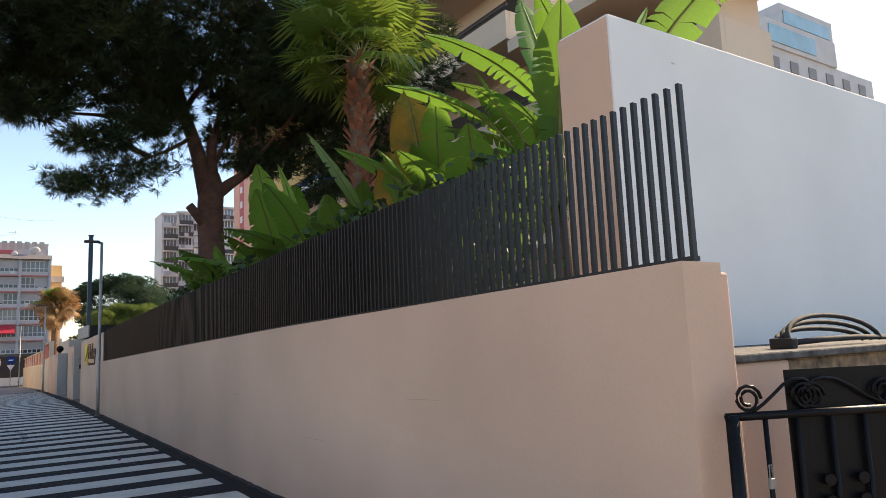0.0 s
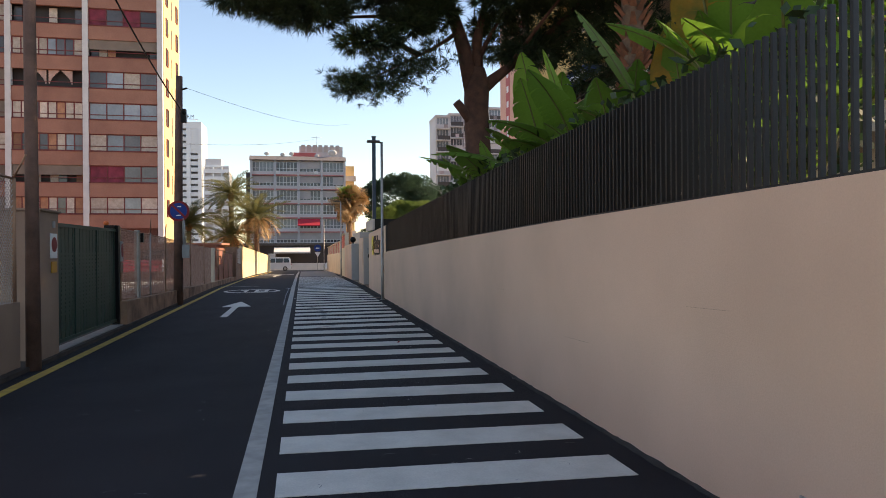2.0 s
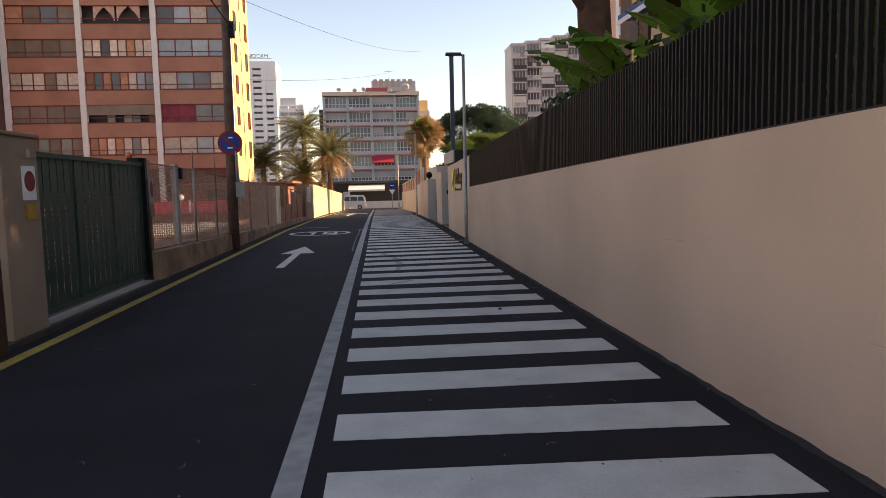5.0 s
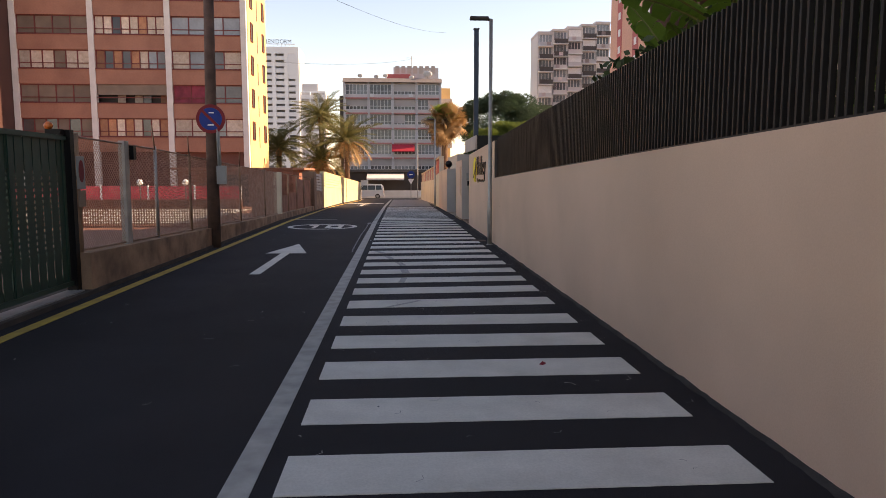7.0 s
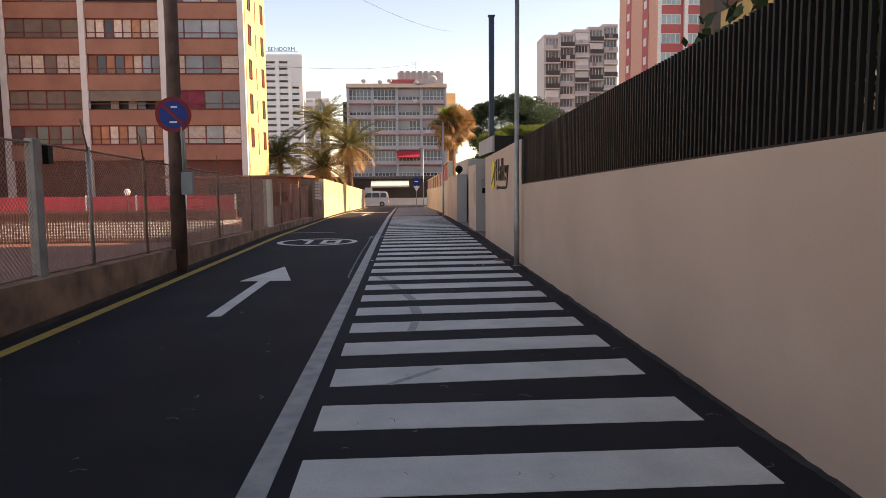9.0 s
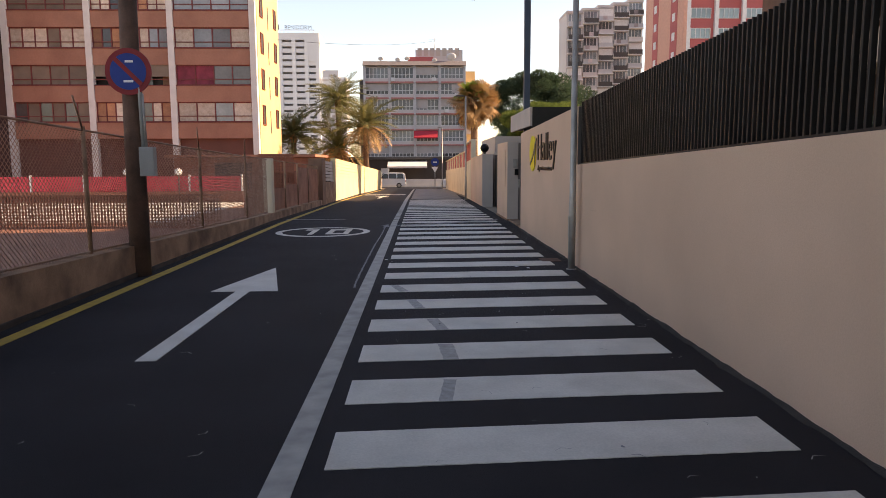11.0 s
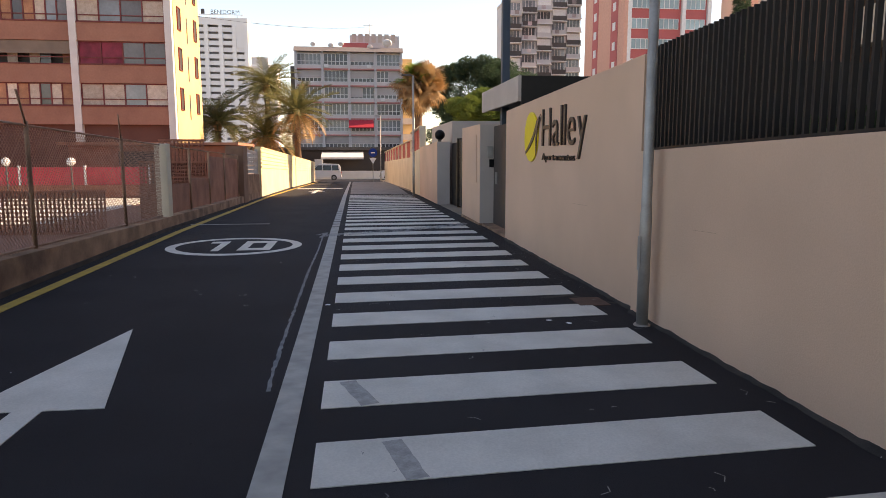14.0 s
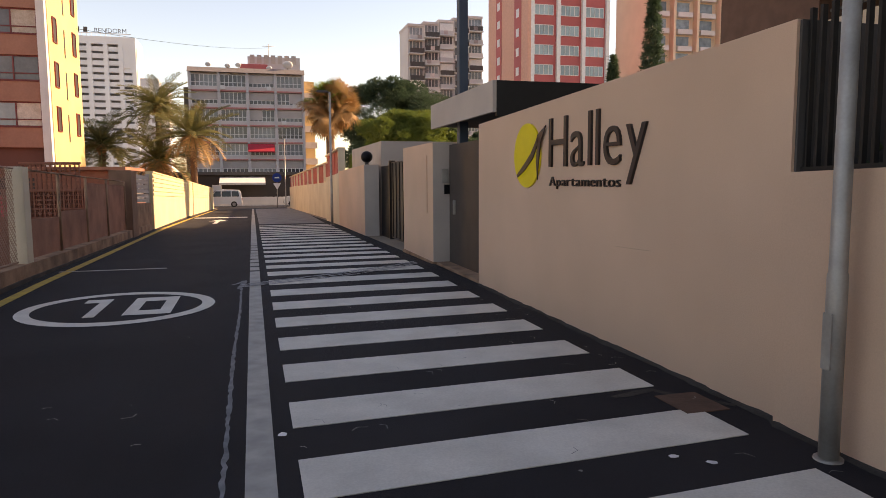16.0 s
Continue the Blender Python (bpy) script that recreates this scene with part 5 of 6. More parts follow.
part("corner_block", box(8.95, 10.79, 31.4, 34.7, 0.8, 17.0), mat("brown_facade", (0.16, 0.085, 0.06), 0.85, 0.15), ab, "brown corner")
part("corner_window", box(8.90, 8.945, 32.4, 33.4, 6.0, 8.6), M_WINDARK, ab)
M_YBUFF = mat("yellow_buff", (0.62, 0.42, 0.16), 0.8, 0.1)
for f in range(3):
    z = 5.9 + f * 3.05
    part("end_balcony", box(8.2, 8.99, 22.0, 31.3, z, z + 1.2), M_YBUFF, ab, "yellow balcony")
aw = thing("balcony_awning", (8.2, 26, 8), "blue and white folded balcony awning", "awning")
part("cloth", prism([(23.0, 8.2), (31.0, 8.2), (31.0, 8.4), (23.0, 8.4)], 7.5, 8.19), mat("blue_cloth", (0.05, 0.10, 0.26), 0.8, 0.1), aw)
part("valance", box(7.48, 7.5, 23.0, 31.0, 8.0, 8.2), M_FRAME_W, aw, "white valance")
part("arm", tube([(8.2, 24.0, 7.6), (7.5, 24.0, 8.2)], 0.02, 6), M_STEEL, aw)
part("arm", tube([(8.2, 30.0, 7.6), (7.5, 30.0, 8.2)], 0.02, 6), M_STEEL, aw)
# far tower seen over the white wall
ft = thing("apartment_tower", (300, 160, -2), "distant pale tower with a stepped blue-glazed top", "building")
part("body", box(262, 352, 150, 190, -3, 119), M_TOWER, ft)
part("upper", box(262, 318, 149.0, 190, 119, 131), M_TOWER, ft)
part("crown", box(278, 321, 151, 180, 131, 142), M_TOWER, ft)
M_BLUEGL = mat("pale_blue_glass", (0.20, 0.40, 0.50), 0.3, 0.2, 0.1, 3)
part("glazing", box(264, 300, 148.6, 148.95, 121, 128.5), M_BLUEGL, ft, "pale blue glazing")
part("glazing", box(280, 318, 150.6, 150.95, 133, 139), M_BLUEGL, ft, "pale blue glazing")
win_f = mesh_of("window", box(0, 6.0, 0.0, 0.4, 0, 5.0), M_HREC)
bal_f = mesh_of("balcony", box(0, 12.0, -1.2, 0.35, 0, 2.6), M_BLUEGL)
for f in range(8):
    for k in range(6):
        piece("window", win_f, ft, (265 + k * 14.5, 149.55, 110 - f * 9.5))
        if (k + f) % 3 == 0:
            piece("balcony", bal_f, ft, (263 + k * 14.5, 149.5, 105.5 - f * 9.5))

# ---- vehicles at the junction ----


def van(x, y, g, label, low=False):
    """A small car-derived van in profile, nose towards +x."""
    v = thing("van" if not low else "car", (x, y, g), label, "van" if not low else "car")
    h = 1.0 if not low else 0.82
    prof = [(-2.1, 0.32), (-2.13, 0.9), (-2.05, 1.55 * h), (-1.85, 1.80 * h), (-0.2, 1.86 * h), (0.35, 1.78 * h), (1.05, 1.18), (1.85, 1.02), (2.12, 0.78), (2.14, 0.34)]
    b = bmesh.new()
    sec = []
    for s, inset in ((-0.86, 0.0), (-0.80, 0.0), (0.80, 0.0), (0.86, 0.0)):
        sec.append([b.verts.new((x + px, y + s * (1 - 0.10 * max(0, pz - 0.95)), g + pz)) for px, pz in prof])
    for a, c in zip(sec, sec[1:]):
        for i in range(len(prof)):
            j = (i + 1) % len(prof)
            b.faces.new((a[i], a[j], c[j], c[i]))
    b.faces.new(sec[0])
    b.faces.new(sec[-1][::-1])
    bmesh.ops.recalc_face_normals(b, faces=b.faces)
    body = part("body", b, M_CARWHITE, v)
    for a0, a1, t0, t1 in ((-1.9, -1.15, -1.8, -1.15), (-1.05, -0.15, -1.05, -0.15), (-0.05, 0.95, -0.05, 0.42)):
        for s in (-1, 1):
            b = bmesh.new()
            q = [b.verts.new((x + px, y + s * dd, g + pz)) for px, pz, dd in ((a0, 1.12, 0.868), (a1, 1.12, 0.868), (t1, 1.68 * h, 0.815), (t0, 1.68 * h, 0.815))]
            q2 = [b.verts.new(vv.co + Vector((0, -s * 0.06, 0))) for vv in q]
            b.faces.new(q)
            b.faces.new(q2[::-1])
            for i in range(4):
                b.faces.new((q[i], q2[i], q2[(i + 1) % 4], q[(i + 1) % 4]))
            bmesh.ops.recalc_face_normals(b, faces=b.faces)
            part("side_window", b, M_CARGLASS, v, "dark glass")
    part("windscreen", slab_y(x, y, g, h), M_CARGLASS, v, "dark glass")
    for wx in (-1.35, 1.35):
        for s in (-1, 1):
            w = part("wheel", tube([(x + wx, y + s * 0.70, g + 0.31), (x + wx, y + s * 0.89, g + 0.31)], 0.31, 18), M_TYRE, v)
            part("rim", tube([(x + wx, y + s * 0.85, g + 0.31), (x + wx, y + s * 0.905, g + 0.31)], 0.19, 14), M_STEEL, w, "steel rim")
    for wx, mt, lb in ((2.08, M_FRAME_W, "headlight"), (-2.12, M_SIGNRED, "tail_light")):
        for s in (-1, 1):
            part(lb, box(x + wx - 0.06, x + wx + 0.06, y + s * 0.66 - 0.14, y + s * 0.66 + 0.14, g + 0.75, g + 0.95, 0.02), mt, v)
    part("bumper", box(x + 2.05, x + 2.2, y - 0.8, y + 0.8, g + 0.3, g + 0.55, 0.04), M_PLASTIC, v)
    part("bumper", box(x - 2.2, x - 2.05, y - 0.8, y + 0.8, g + 0.3, g + 0.55, 0.04), M_PLASTIC, v)
    return v


def slab_y(x, y, g, h):
    b = bmesh.new()
    q = [b.verts.new((x + px, y + s * dd, g + pz)) for px, pz, s, dd in ((0.44, 1.72 * h, -1, 0.72), (0.44, 1.72 * h, 1, 0.72), (1.06, 1.20, 1, 0.78), (1.06, 1.20, -1, 0.78))]
    q2 = [b.verts.new(v.co + Vector((0.04, 0, 0.03))) for v in q]
    b.faces.new(q2)
    b.faces.new(q[::-1])
    for i in range(4):
        b.faces.new((q[i], q[(i + 1) % 4], q2[(i + 1) % 4], q2[i]))
    bmesh.ops.recalc_face_normals(b, faces=b.faces)
    return b


vn = van(-6.35, 95.0, ground_z(95), "white small van parked at the junction")
vn.rotation_euler = (0, 0, math.pi)
van(2.4, 97.8, ground_z(97.8), "white car waiting in the cross street", True).rotation_euler = (0, 0, math.pi)
rs = thing("turn_sign", (-0.9, 84, ground_z(84)), "round blue turn sign over a white triangle", "traffic sign")
g = ground_z(84)
part("post", tube([(-0.9, 84.1, g - 0.05), (-0.9, 84.1, g + 3.1)], 0.035, 8), M_STEEL, rs)
part("disc", disc_y(0.42, 84.0, 84.03, -0.9, g + 2.8), M_SIGNBLUE, rs, "blue disc")
part("arrow_mark", bar_xz(-0.9, g + 2.8, 0.4, 0.1, 0, 83.98, 83.995), M_SIGNWHITE, rs)
b = bmesh.new()
tri = [(-1.25, g + 2.3), (-0.55, g + 2.3), (-0.9, g + 1.7)]
va = [b.verts.new((px, 84.0, pz)) for px, pz in tri]
vb = [b.verts.new((px, 84.03, pz)) for px, pz in tri]
b.faces.new(va), b.faces.new(vb[::-1])
for i in range(3):
    b.faces.new((va[i], vb[i], vb[(i + 1) % 3], va[(i + 1) % 3]))
part("triangle", b, M_SIGNWHITE, rs, "white triangle")

# ---- garden plants ----
rv = random.Random(21)


def paddle_leaf(name, stem, length, width, bend, torn, blade_mat):
    """A banana-like leaf: a curved stalk and a torn blade, growing up from the origin and arching towards +x."""
    b = bmesh.new()
    total = stem + length

    def rib(s):
        u = s / total
        return Vector((bend * total * u ** 2.2, 0.0, total * (u - 0.33 * bend * u ** 2.6)))

    pts = [rib(total * k / 10) for k in range(11)]
    add_tube(b, pts, [0.030 - 0.0024 * k for k in range(11)], 6)
    for f in b.faces:
        f.material_index = 0
    n = 16
    for side in (-1, 1):
        cut_next = False
        prev = None
        for k in range(n + 1):
            s = k / n
            c = rib(stem + length * s)
            d = (rib(min(total, stem + length * s + 0.02)) - rib(stem + length * s - 0.02)).normalized()
            w = width * max(0.02, math.sin(math.pi * min(1, (s * 0.95 + 0.05)) ** 0.75)) ** 0.65
            out = Vector((0, side, 0))
            up = d.cross(out) * side
            lift = 0.28
            mid = c + out * w * 0.55 + up * (-w * lift * 0.2) * -1 + d * w * 0.15
            tip = c + out * w * (0.98 + rv.uniform(-0.03, 0.03)) + up * (w * 0.05) + d * w * 0.32 - Vector((0, 0, 0.10 * w + 0.25 * w * s))
            row = [b.verts.new(c), b.verts.new(mid), b.verts.new(tip)]
            if prev:
                tear = rv.random() < torn
                if tear:
                    t2 = [b.verts.new(prev[i].co.lerp(row[i].co, (1.0, 0.9, 0.5)[i])) for i in range(3)]
                    tgt = t2
                else:
                    tgt = row
                for i in range(2):
                    q = (prev[i], tgt[i], tgt[i + 1], prev[i + 1])
                    f = b.faces.new(q if side > 0 else q[::-1])
                    f.material_index = 1
                    f.smooth = True
            prev = row
    me = bpy.data.meshes.new(name)
    b.to_mesh(me)
    b.free()
    me.materials.append(M_STEM)
    me.materials.append(blade_mat)
    return me


LEAVES = [paddle_leaf("leaf", 1.0, 1.2, 0.28, 0.28, 0.3, M_BANANA), paddle_leaf("leaf", 1.1, 1.3, 0.27, 0.55, 0.55, M_BANANA), paddle_leaf("leaf", 0.8, 1.1, 0.27, 0.15, 0.15, M_BANANA),
          paddle_leaf("leaf", 1.2, 1.2, 0.27, 0.14, 0.3, M_BANANA), paddle_leaf("leaf", 0.8, 1.15, 0.27, 0.70, 0.6, M_BANANA), paddle_leaf("leaf", 0.7, 0.9, 0.23, 0.42, 0.45, M_BANANA)]
YLEAF = paddle_leaf("leaf", 0.9, 1.2, 0.30, 0.14, 0.35, M_BANANAY)


def paddle_plant(x, y, z, n, size, spread=0.35, label="clump of broad paddle-shaped green leaves", stalk=0.0, yellow=0):
    th = thing("banana_plant", (x, y, z), label, "plant", "broad-leaved garden plants")
    if stalk:
        part("stalk", tube([(x, y, z - 0.1), (x + 0.03, y, z + stalk * 0.6), (x, y, z + stalk)], [0.13, 0.11, 0.10], 9), M_PALMBARK, th)
    for k in range(n):
        me = YLEAF if k < yellow else rv.choice(LEAVES)
        a = 2 * math.pi * (k * 0.382) + rv.uniform(-0.4, 0.4)
        if k < yellow:
            a = -2.3
        ob = new("leaf", me)
        ob.parent = th
        r = rv.uniform(0.02, spread)
        s = size * rv.uniform(0.6, 1.08)
        ob.location = (r * math.cos(a), r * math.sin(a), stalk + rv.uniform(-0.1, 0.15))
        ob.rotation_euler = (rv.uniform(-0.2, 0.2), rv.uniform(0.0, 0.32), a)
        ob.scale = (s, s, s)
        BASE[ob] = BASE[th]
    return th


paddle_plant(1.95, 3.85, 0.9, 15, 1.15, 0.2, "tall bird-of-paradise with backlit bright green leaves", 2.0)
paddle_plant(2.7, 4.2, 0.9, 14, 1.2, 0.3, "tall bird-of-paradise with torn green leaves", 2.3)
paddle_plant(1.65, 4.8, 0.9, 14, 1.05, 0.3, stalk=0.9)
paddle_plant(2.3, 5.5, 0.9, 14, 1.15, 0.3, stalk=1.7)
paddle_plant(1.45, 6.1, 0.9, 13, 1.12, 0.3, "broad-leaved plant with one yellowing leaf", 1.1, 1)
paddle_plant(2.1, 6.3, 0.9, 9, 1.15, 0.25, "broad-leaved plant with two large ochre leaves", 1.9, 2)
paddle_plant(2.6, 7.0, 0.9, 12, 1.2, 0.3, stalk=1.5)
paddle_plant(1.35, 7.3, 0.9, 13, 1.05, 0.3, stalk=0.9, yellow=1)
paddle_plant(1.3, 8.4, 0.9, 15, 1.15, 0.35, stalk=1.3)
paddle_plant(1.3, 9.8, 0.9, 14, 1.1, 0.35, stalk=1.1)
paddle_plant(2.0, 11.0, 0.9, 14, 1.2, 0.4, stalk=1.4)
paddle_plant(1.3, 11.8, 0.9, 14, 1.1, 0.35, stalk=1.0)
paddle_plant(1.25, 13.0, 0.9, 14, 1.05, 0.35, stalk=0.9)
paddle_plant(2.6, 13.2, 0.9, 12, 0.85, 0.3, stalk=0.6)


def tufts(b, centre, radii, n, blades, length, width, squash=0.6, shell=0.45):
    """Sprays of thin blades spread through an ellipsoid."""
    cx, cy, cz = centre
    for _ in range(n):
        while True:
            p = Vector((rv.uniform(-1, 1), rv.uniform(-1, 1), rv.uniform(-1, 1)))
            if shell < p.length < 1:
                break
        c = Vector((cx + p.x * radii[0], cy + p.y * radii[1], cz + p.z * radii[2]))
        ax = (p + Vector((rv.uniform(-0.5, 0.5), rv.uniform(-0.5, 0.5), rv.uniform(-0.2, 0.6)))).normalized()
        for _k in range(blades):
            d = (ax * 0.9 + Vector((rv.uniform(-1, 1), rv.uniform(-1, 1), rv.uniform(-1, 1) * squash))).normalized()
            sd = d.cross(Vector((rv.uniform(-1, 1), rv.uniform(-1, 1), rv.uniform(-1, 1)))).normalized() * width
            o = c + d * length * rv.uniform(0, 0.3)
            b.faces.new((b.verts.new(o - sd), b.verts.new(o + sd), b.verts.new(o + d * length * rv.uniform(0.7, 1.2))))


# the big pine in the garden, leaning over the street
pine = thing("pine_tree", (1.3, 14.6, 0.9), "large old pine with a forked reddish trunk over the street", "tree")
part("trunk", tube([(1.42, 14.6, 0.6), (1.34, 14.6, 2.4), (1.26, 14.6, 3.9), (1.22, 14.6, 4.8), (1.24, 14.6, 5.45), (1.24, 14.6, 5.8)], [0.36, 0.31, 0.29, 0.28, 0.29, 0.18], 14), M_BARK, pine)
limbs = [[(1.16, 14.6, 5.2), (0.94, 14.6, 6.2), (0.66, 14.5, 7.0), (0.42, 14.4, 7.8), (0.35, 14.3, 9.2)], [(1.26, 14.6, 5.3), (1.22, 14.5, 6.4), (1.36, 14.4, 7.1), (1.6, 14.2, 8.6)],
         [(1.32, 14.6, 5.3), (1.62, 14.5, 5.55), (1.95, 14.4, 5.8), (2.62, 14.2, 6.35), (3.7, 14.0, 7.4)], [(0.75, 14.5, 6.75), (0.2, 14.1, 7.2), (-1.0, 13.6, 7.6), (-2.6, 13.2, 8.0)],
         [(0.80, 14.5, 6.6), (0.53, 14.4, 6.37), (0.1, 14.2, 6.05), (-0.37, 14.0, 5.77), (-1.16, 13.9, 5.33), (-1.88, 13.9, 5.3)], [(0.6, 14.4, 7.2), (1.2, 13.2, 8.2), (1.6, 11.6, 9.0)],
         [(0.5, 14.4, 8.0), (0.2, 15.6, 8.6), (-0.4, 17.2, 9.2)], [(1.9, 14.4, 5.75), (2.3, 13.6, 6.4), (2.8, 12.2, 7.2)], [(0.40, 14.3, 8.6), (-0.8, 14.8, 9.4), (-2.6, 15.4, 9.8)],
         [(0.6, 14.4, 7.0), (-0.4, 14.6, 6.9), (-1.6, 14.9, 6.9), (-3.2, 15.0, 7.2)], [(1.27, 14.5, 6.0), (1.5, 14.3, 6.5), (2.0, 14.0, 7.3)], [(-0.2, 14.1, 5.9), (-0.9, 13.8, 6.1), (-1.7, 13.7, 5.95)]]
for l in limbs:
    r0 = (0.22, 0.16, 0.17, 0.09, 0.055)[limbs.index(l)] if limbs.index(l) < 5 else 0.07
    part("limb", tube(l, [r0 * (1 - 0.8 * k / (len(l) - 1)) for k in range(len(l))], 7), M_BARK, pine)
part("cut_branch", tube([(1.10, 14.55, 4.55), (0.90, 14.5, 4.78), (0.72, 14.45, 4.97)], [0.13, 0.11, 0.10], 8), M_BARK, pine, "sawn-off branch stub")
lobes = [((-1.3, 13.75, 6.05), (0.7, 0.5, 0.2), 130), ((-0.5, 14.0, 6.5), (0.6, 0.6, 0.25), 120), ((-2.6, 14.0, 6.7), (1.0, 0.8, 0.3), 230), ((0.1, 14.2, 6.9), (0.6, 0.6, 0.4), 160),
         ((2.4, 14.2, 6.1), (0.7, 0.6, 0.35), 150), ((1.9, 13.9, 7.2), (0.9, 0.8, 0.5), 260), ((-3.9, 13.6, 6.9), (0.8, 0.8, 0.35), 200),
         ((-3.0, 13.4, 8.2), (1.9, 2.0, 0.9), 1000), ((-1.2, 13.8, 7.9), (1.7, 1.9, 0.9), 800), ((0.6, 13.0, 8.6), (2.0, 2.2, 1.2), 1000), ((2.6, 13.6, 8.2), (2.0, 2.2, 1.2), 900),
         ((-3.0, 15.2, 7.5), (1.4, 1.4, 0.6), 450), ((-0.4, 16.4, 9.0), (2.2, 1.8, 1.0), 700), ((2.4, 12.0, 7.4), (1.3, 1.3, 0.7), 500),
         ((-1.6, 12.2, 9.6), (3.0, 2.4, 1.2), 900), ((1.6, 11.2, 9.4), (2.2, 2.0, 1.1), 800), ((-0.2, 14.6, 7.2), (0.8, 0.8, 0.4), 160), ((3.9, 13.8, 6.9), (1.3, 1.4, 0.9), 420), ((1.9, 14.8, 6.6), (0.9, 0.9, 0.5), 220), ((-3.9, 12.6, 7.4), (1.0, 1.1, 0.45), 260),
         ((3.0, 11.0, 7.8), (1.8, 1.8, 1.1), 700), ((4.6, 12.2, 8.2), (1.8, 2.0, 1.3), 600), ((4.2, 13.5, 6.0), (1.5, 1.5, 1.0), 420), ((3.2, 9.6, 9.3), (1.6, 1.6, 1.0), 450), ((-3.4, 12.0, 8.6), (1.8, 1.8, 0.9), 500)]
bm = bmesh.new()
for c, r, n in lobes:
    tufts(bm, c, r, int(n * 1.15), 20, 0.24, 0.0105, 0.8, 0.1)
for k in range(95):
    u = rv.random() ** 0.8
    a0 = rv.uniform(0, 6.28)
    hang = rv.uniform(-0.75, 0.12) * math.sin(math.pi * min(1, 0.25 + 0.75 * u))
    c = (0.45 - 2.5 * u + 0.2 * math.cos(a0), 14.0 + 0.5 * math.sin(a0), 6.3 - 1.05 * min(1, u * 1.25) + hang)
    tufts(bm, c, (0.26, 0.24, 0.11), 8, 18, 0.16, 0.006, 0.8, 0.0)
    if k % 2 == 0:
        add_tube(bm, [(0.45 - 2.4 * u, 14.0, 6.3 - 1.0 * min(1, u * 1.25)), c], [0.012, 0.005], 4, False)
crown = part("crown", bm, M_NEEDLE, pine, "dark green needle sprays")

# the fan palm
fp = thing("fan_palm", (2.2, 9.3, 0.9), "fan palm with a shaggy red-brown trunk and bright fronds", "palm")
part("trunk", tube([(2.5, 9.3, 0.7), (2.45, 9.3, 2.5), (2.42, 9.3, 4.6), (2.42, 9.3, 6.7)], [0.14, 0.14, 0.17, 0.19], 10), M_PALMBARK, fp)
bm = bmesh.new()
for k in range(420):
    a, z = rv.uniform(0, 6.28), rv.uniform(2.2, 6.75)
    o = Vector((2.43 + 0.17 * math.cos(a), 9.3 + 0.17 * math.sin(a), z))
    d = Vector((math.cos(a), math.sin(a), 1.1)) * 0.13
    s = Vector((-math.sin(a), math.cos(a), 0)) * 0.055
    vs = [bm.verts.new(q) for q in (o - s, o + s, o + d + s * 0.5, o + d - s * 0.5)]
    bm.faces.new(vs)
tagged(part("leaf_stubble", bm, mat("red_leaf_base", (0.30, 0.115, 0.065), 0.9, 0.3, 6, 40, 0.5, tint=(0.14, 0.06, 0.04), isl=0.6), fp, "old leaf bases"), kind="stuff")


def fan_leaf(name, stalk, radius, droop):
    b = bmesh.new()
    add_tube(b, [(0, 0, 0), (stalk * 0.5, 0, 0.02), (stalk, 0, -0.04)], [0.018, 0.014, 0.012], 5)
    n = 26
    for k in range(n):
        a = radians(-125 + 250 * k / (n - 1))
        d = Vector((math.cos(a), math.sin(a), 0))
        s = Vector((-math.sin(a), math.cos(a), 0))
        o = Vector((stalk, 0, -0.04))
        r = radius * (0.8 + 0.2 * math.cos(a)) * rv.uniform(0.92, 1.05)
        w = radius * 0.047
        m = o + d * r * 0.62 + Vector((0, 0, -0.05 * droop + 0.02 * (k % 2)))
        e = o + d * r + Vector((0, 0, -0.42 * droop * radius * rv.uniform(0.7, 1.3)))
        v = [b.verts.new(q) for q in (o, m - s * w, e, m + s * w)]
        f = b.faces.new(v)
        f.material_index = 1
    me = bpy.data.meshes.new(name)
    b.to_mesh(me)
    b.free()
    me.materials.append(M_STEM)
    me.materials.append(M_FAN)
    return me


FANS = [fan_leaf("frond", 0.75, 0.72, 0.5), fan_leaf("frond", 0.95, 0.8, 0.9), fan_leaf("frond", 0.6, 0.65, 0.25)]


def crown_of(th, centre, meshes, n, lo, hi, size, dry=None):
    """Fronds round a palm's head, from hanging (lo) to upright (hi) degrees."""
    for k in range(n):
        t = (k + 0.5) / n
        el = radians(lo + (hi - lo) * t)
        a = k * 2.39996 + rv.uniform(-0.2, 0.2)
        ob = new("frond", rv.choice(dry if dry and t < 0.35 else meshes))
        ob.parent = th
        ob.location = Vector(centre) - BASE[th]
        ob.rotation_euler = Euler((0, -el + rv.uniform(-0.1, 0.1), a), "XYZ")
        s = size * rv.uniform(0.85, 1.12)
        ob.scale = (s, s, s)
        BASE[ob] = BASE[th]


crown_of(fp, (2.45, 9.3, 6.8), FANS, 34, -22, 80, 1.12)

# hedge behind the slats, added to darken their gaps
bm = bmesh.new()
for k in range(11000):
    y = rv.uniform(3.0, 22.0)
    # taller up to y 15.5 so that it blocks sun from the street
    h = 2.15 if y > 15.5 else 3.35
    c = Vector((rv.uniform(0.42, 1.15), y, rv.uniform(0.95, h + 0.0 - 0.02 * y)))
    d = Vector((rv.uniform(-1, 1), rv.uniform(-1, 1), rv.uniform(-0.6, 1))).normalized()
    s = d.cross(Vector((rv.uniform(-1, 1), rv.uniform(-1, 1), rv.uniform(-1, 1)))).normalized()
    l, w = rv.uniform(0.10, 0.2), rv.uniform(0.03, 0.06)
    bm.faces.new([bm.verts.new(q) for q in (c, c + d * l * 0.5 - s * w, c + d * l, c + d * l * 0.5 + s * w)])
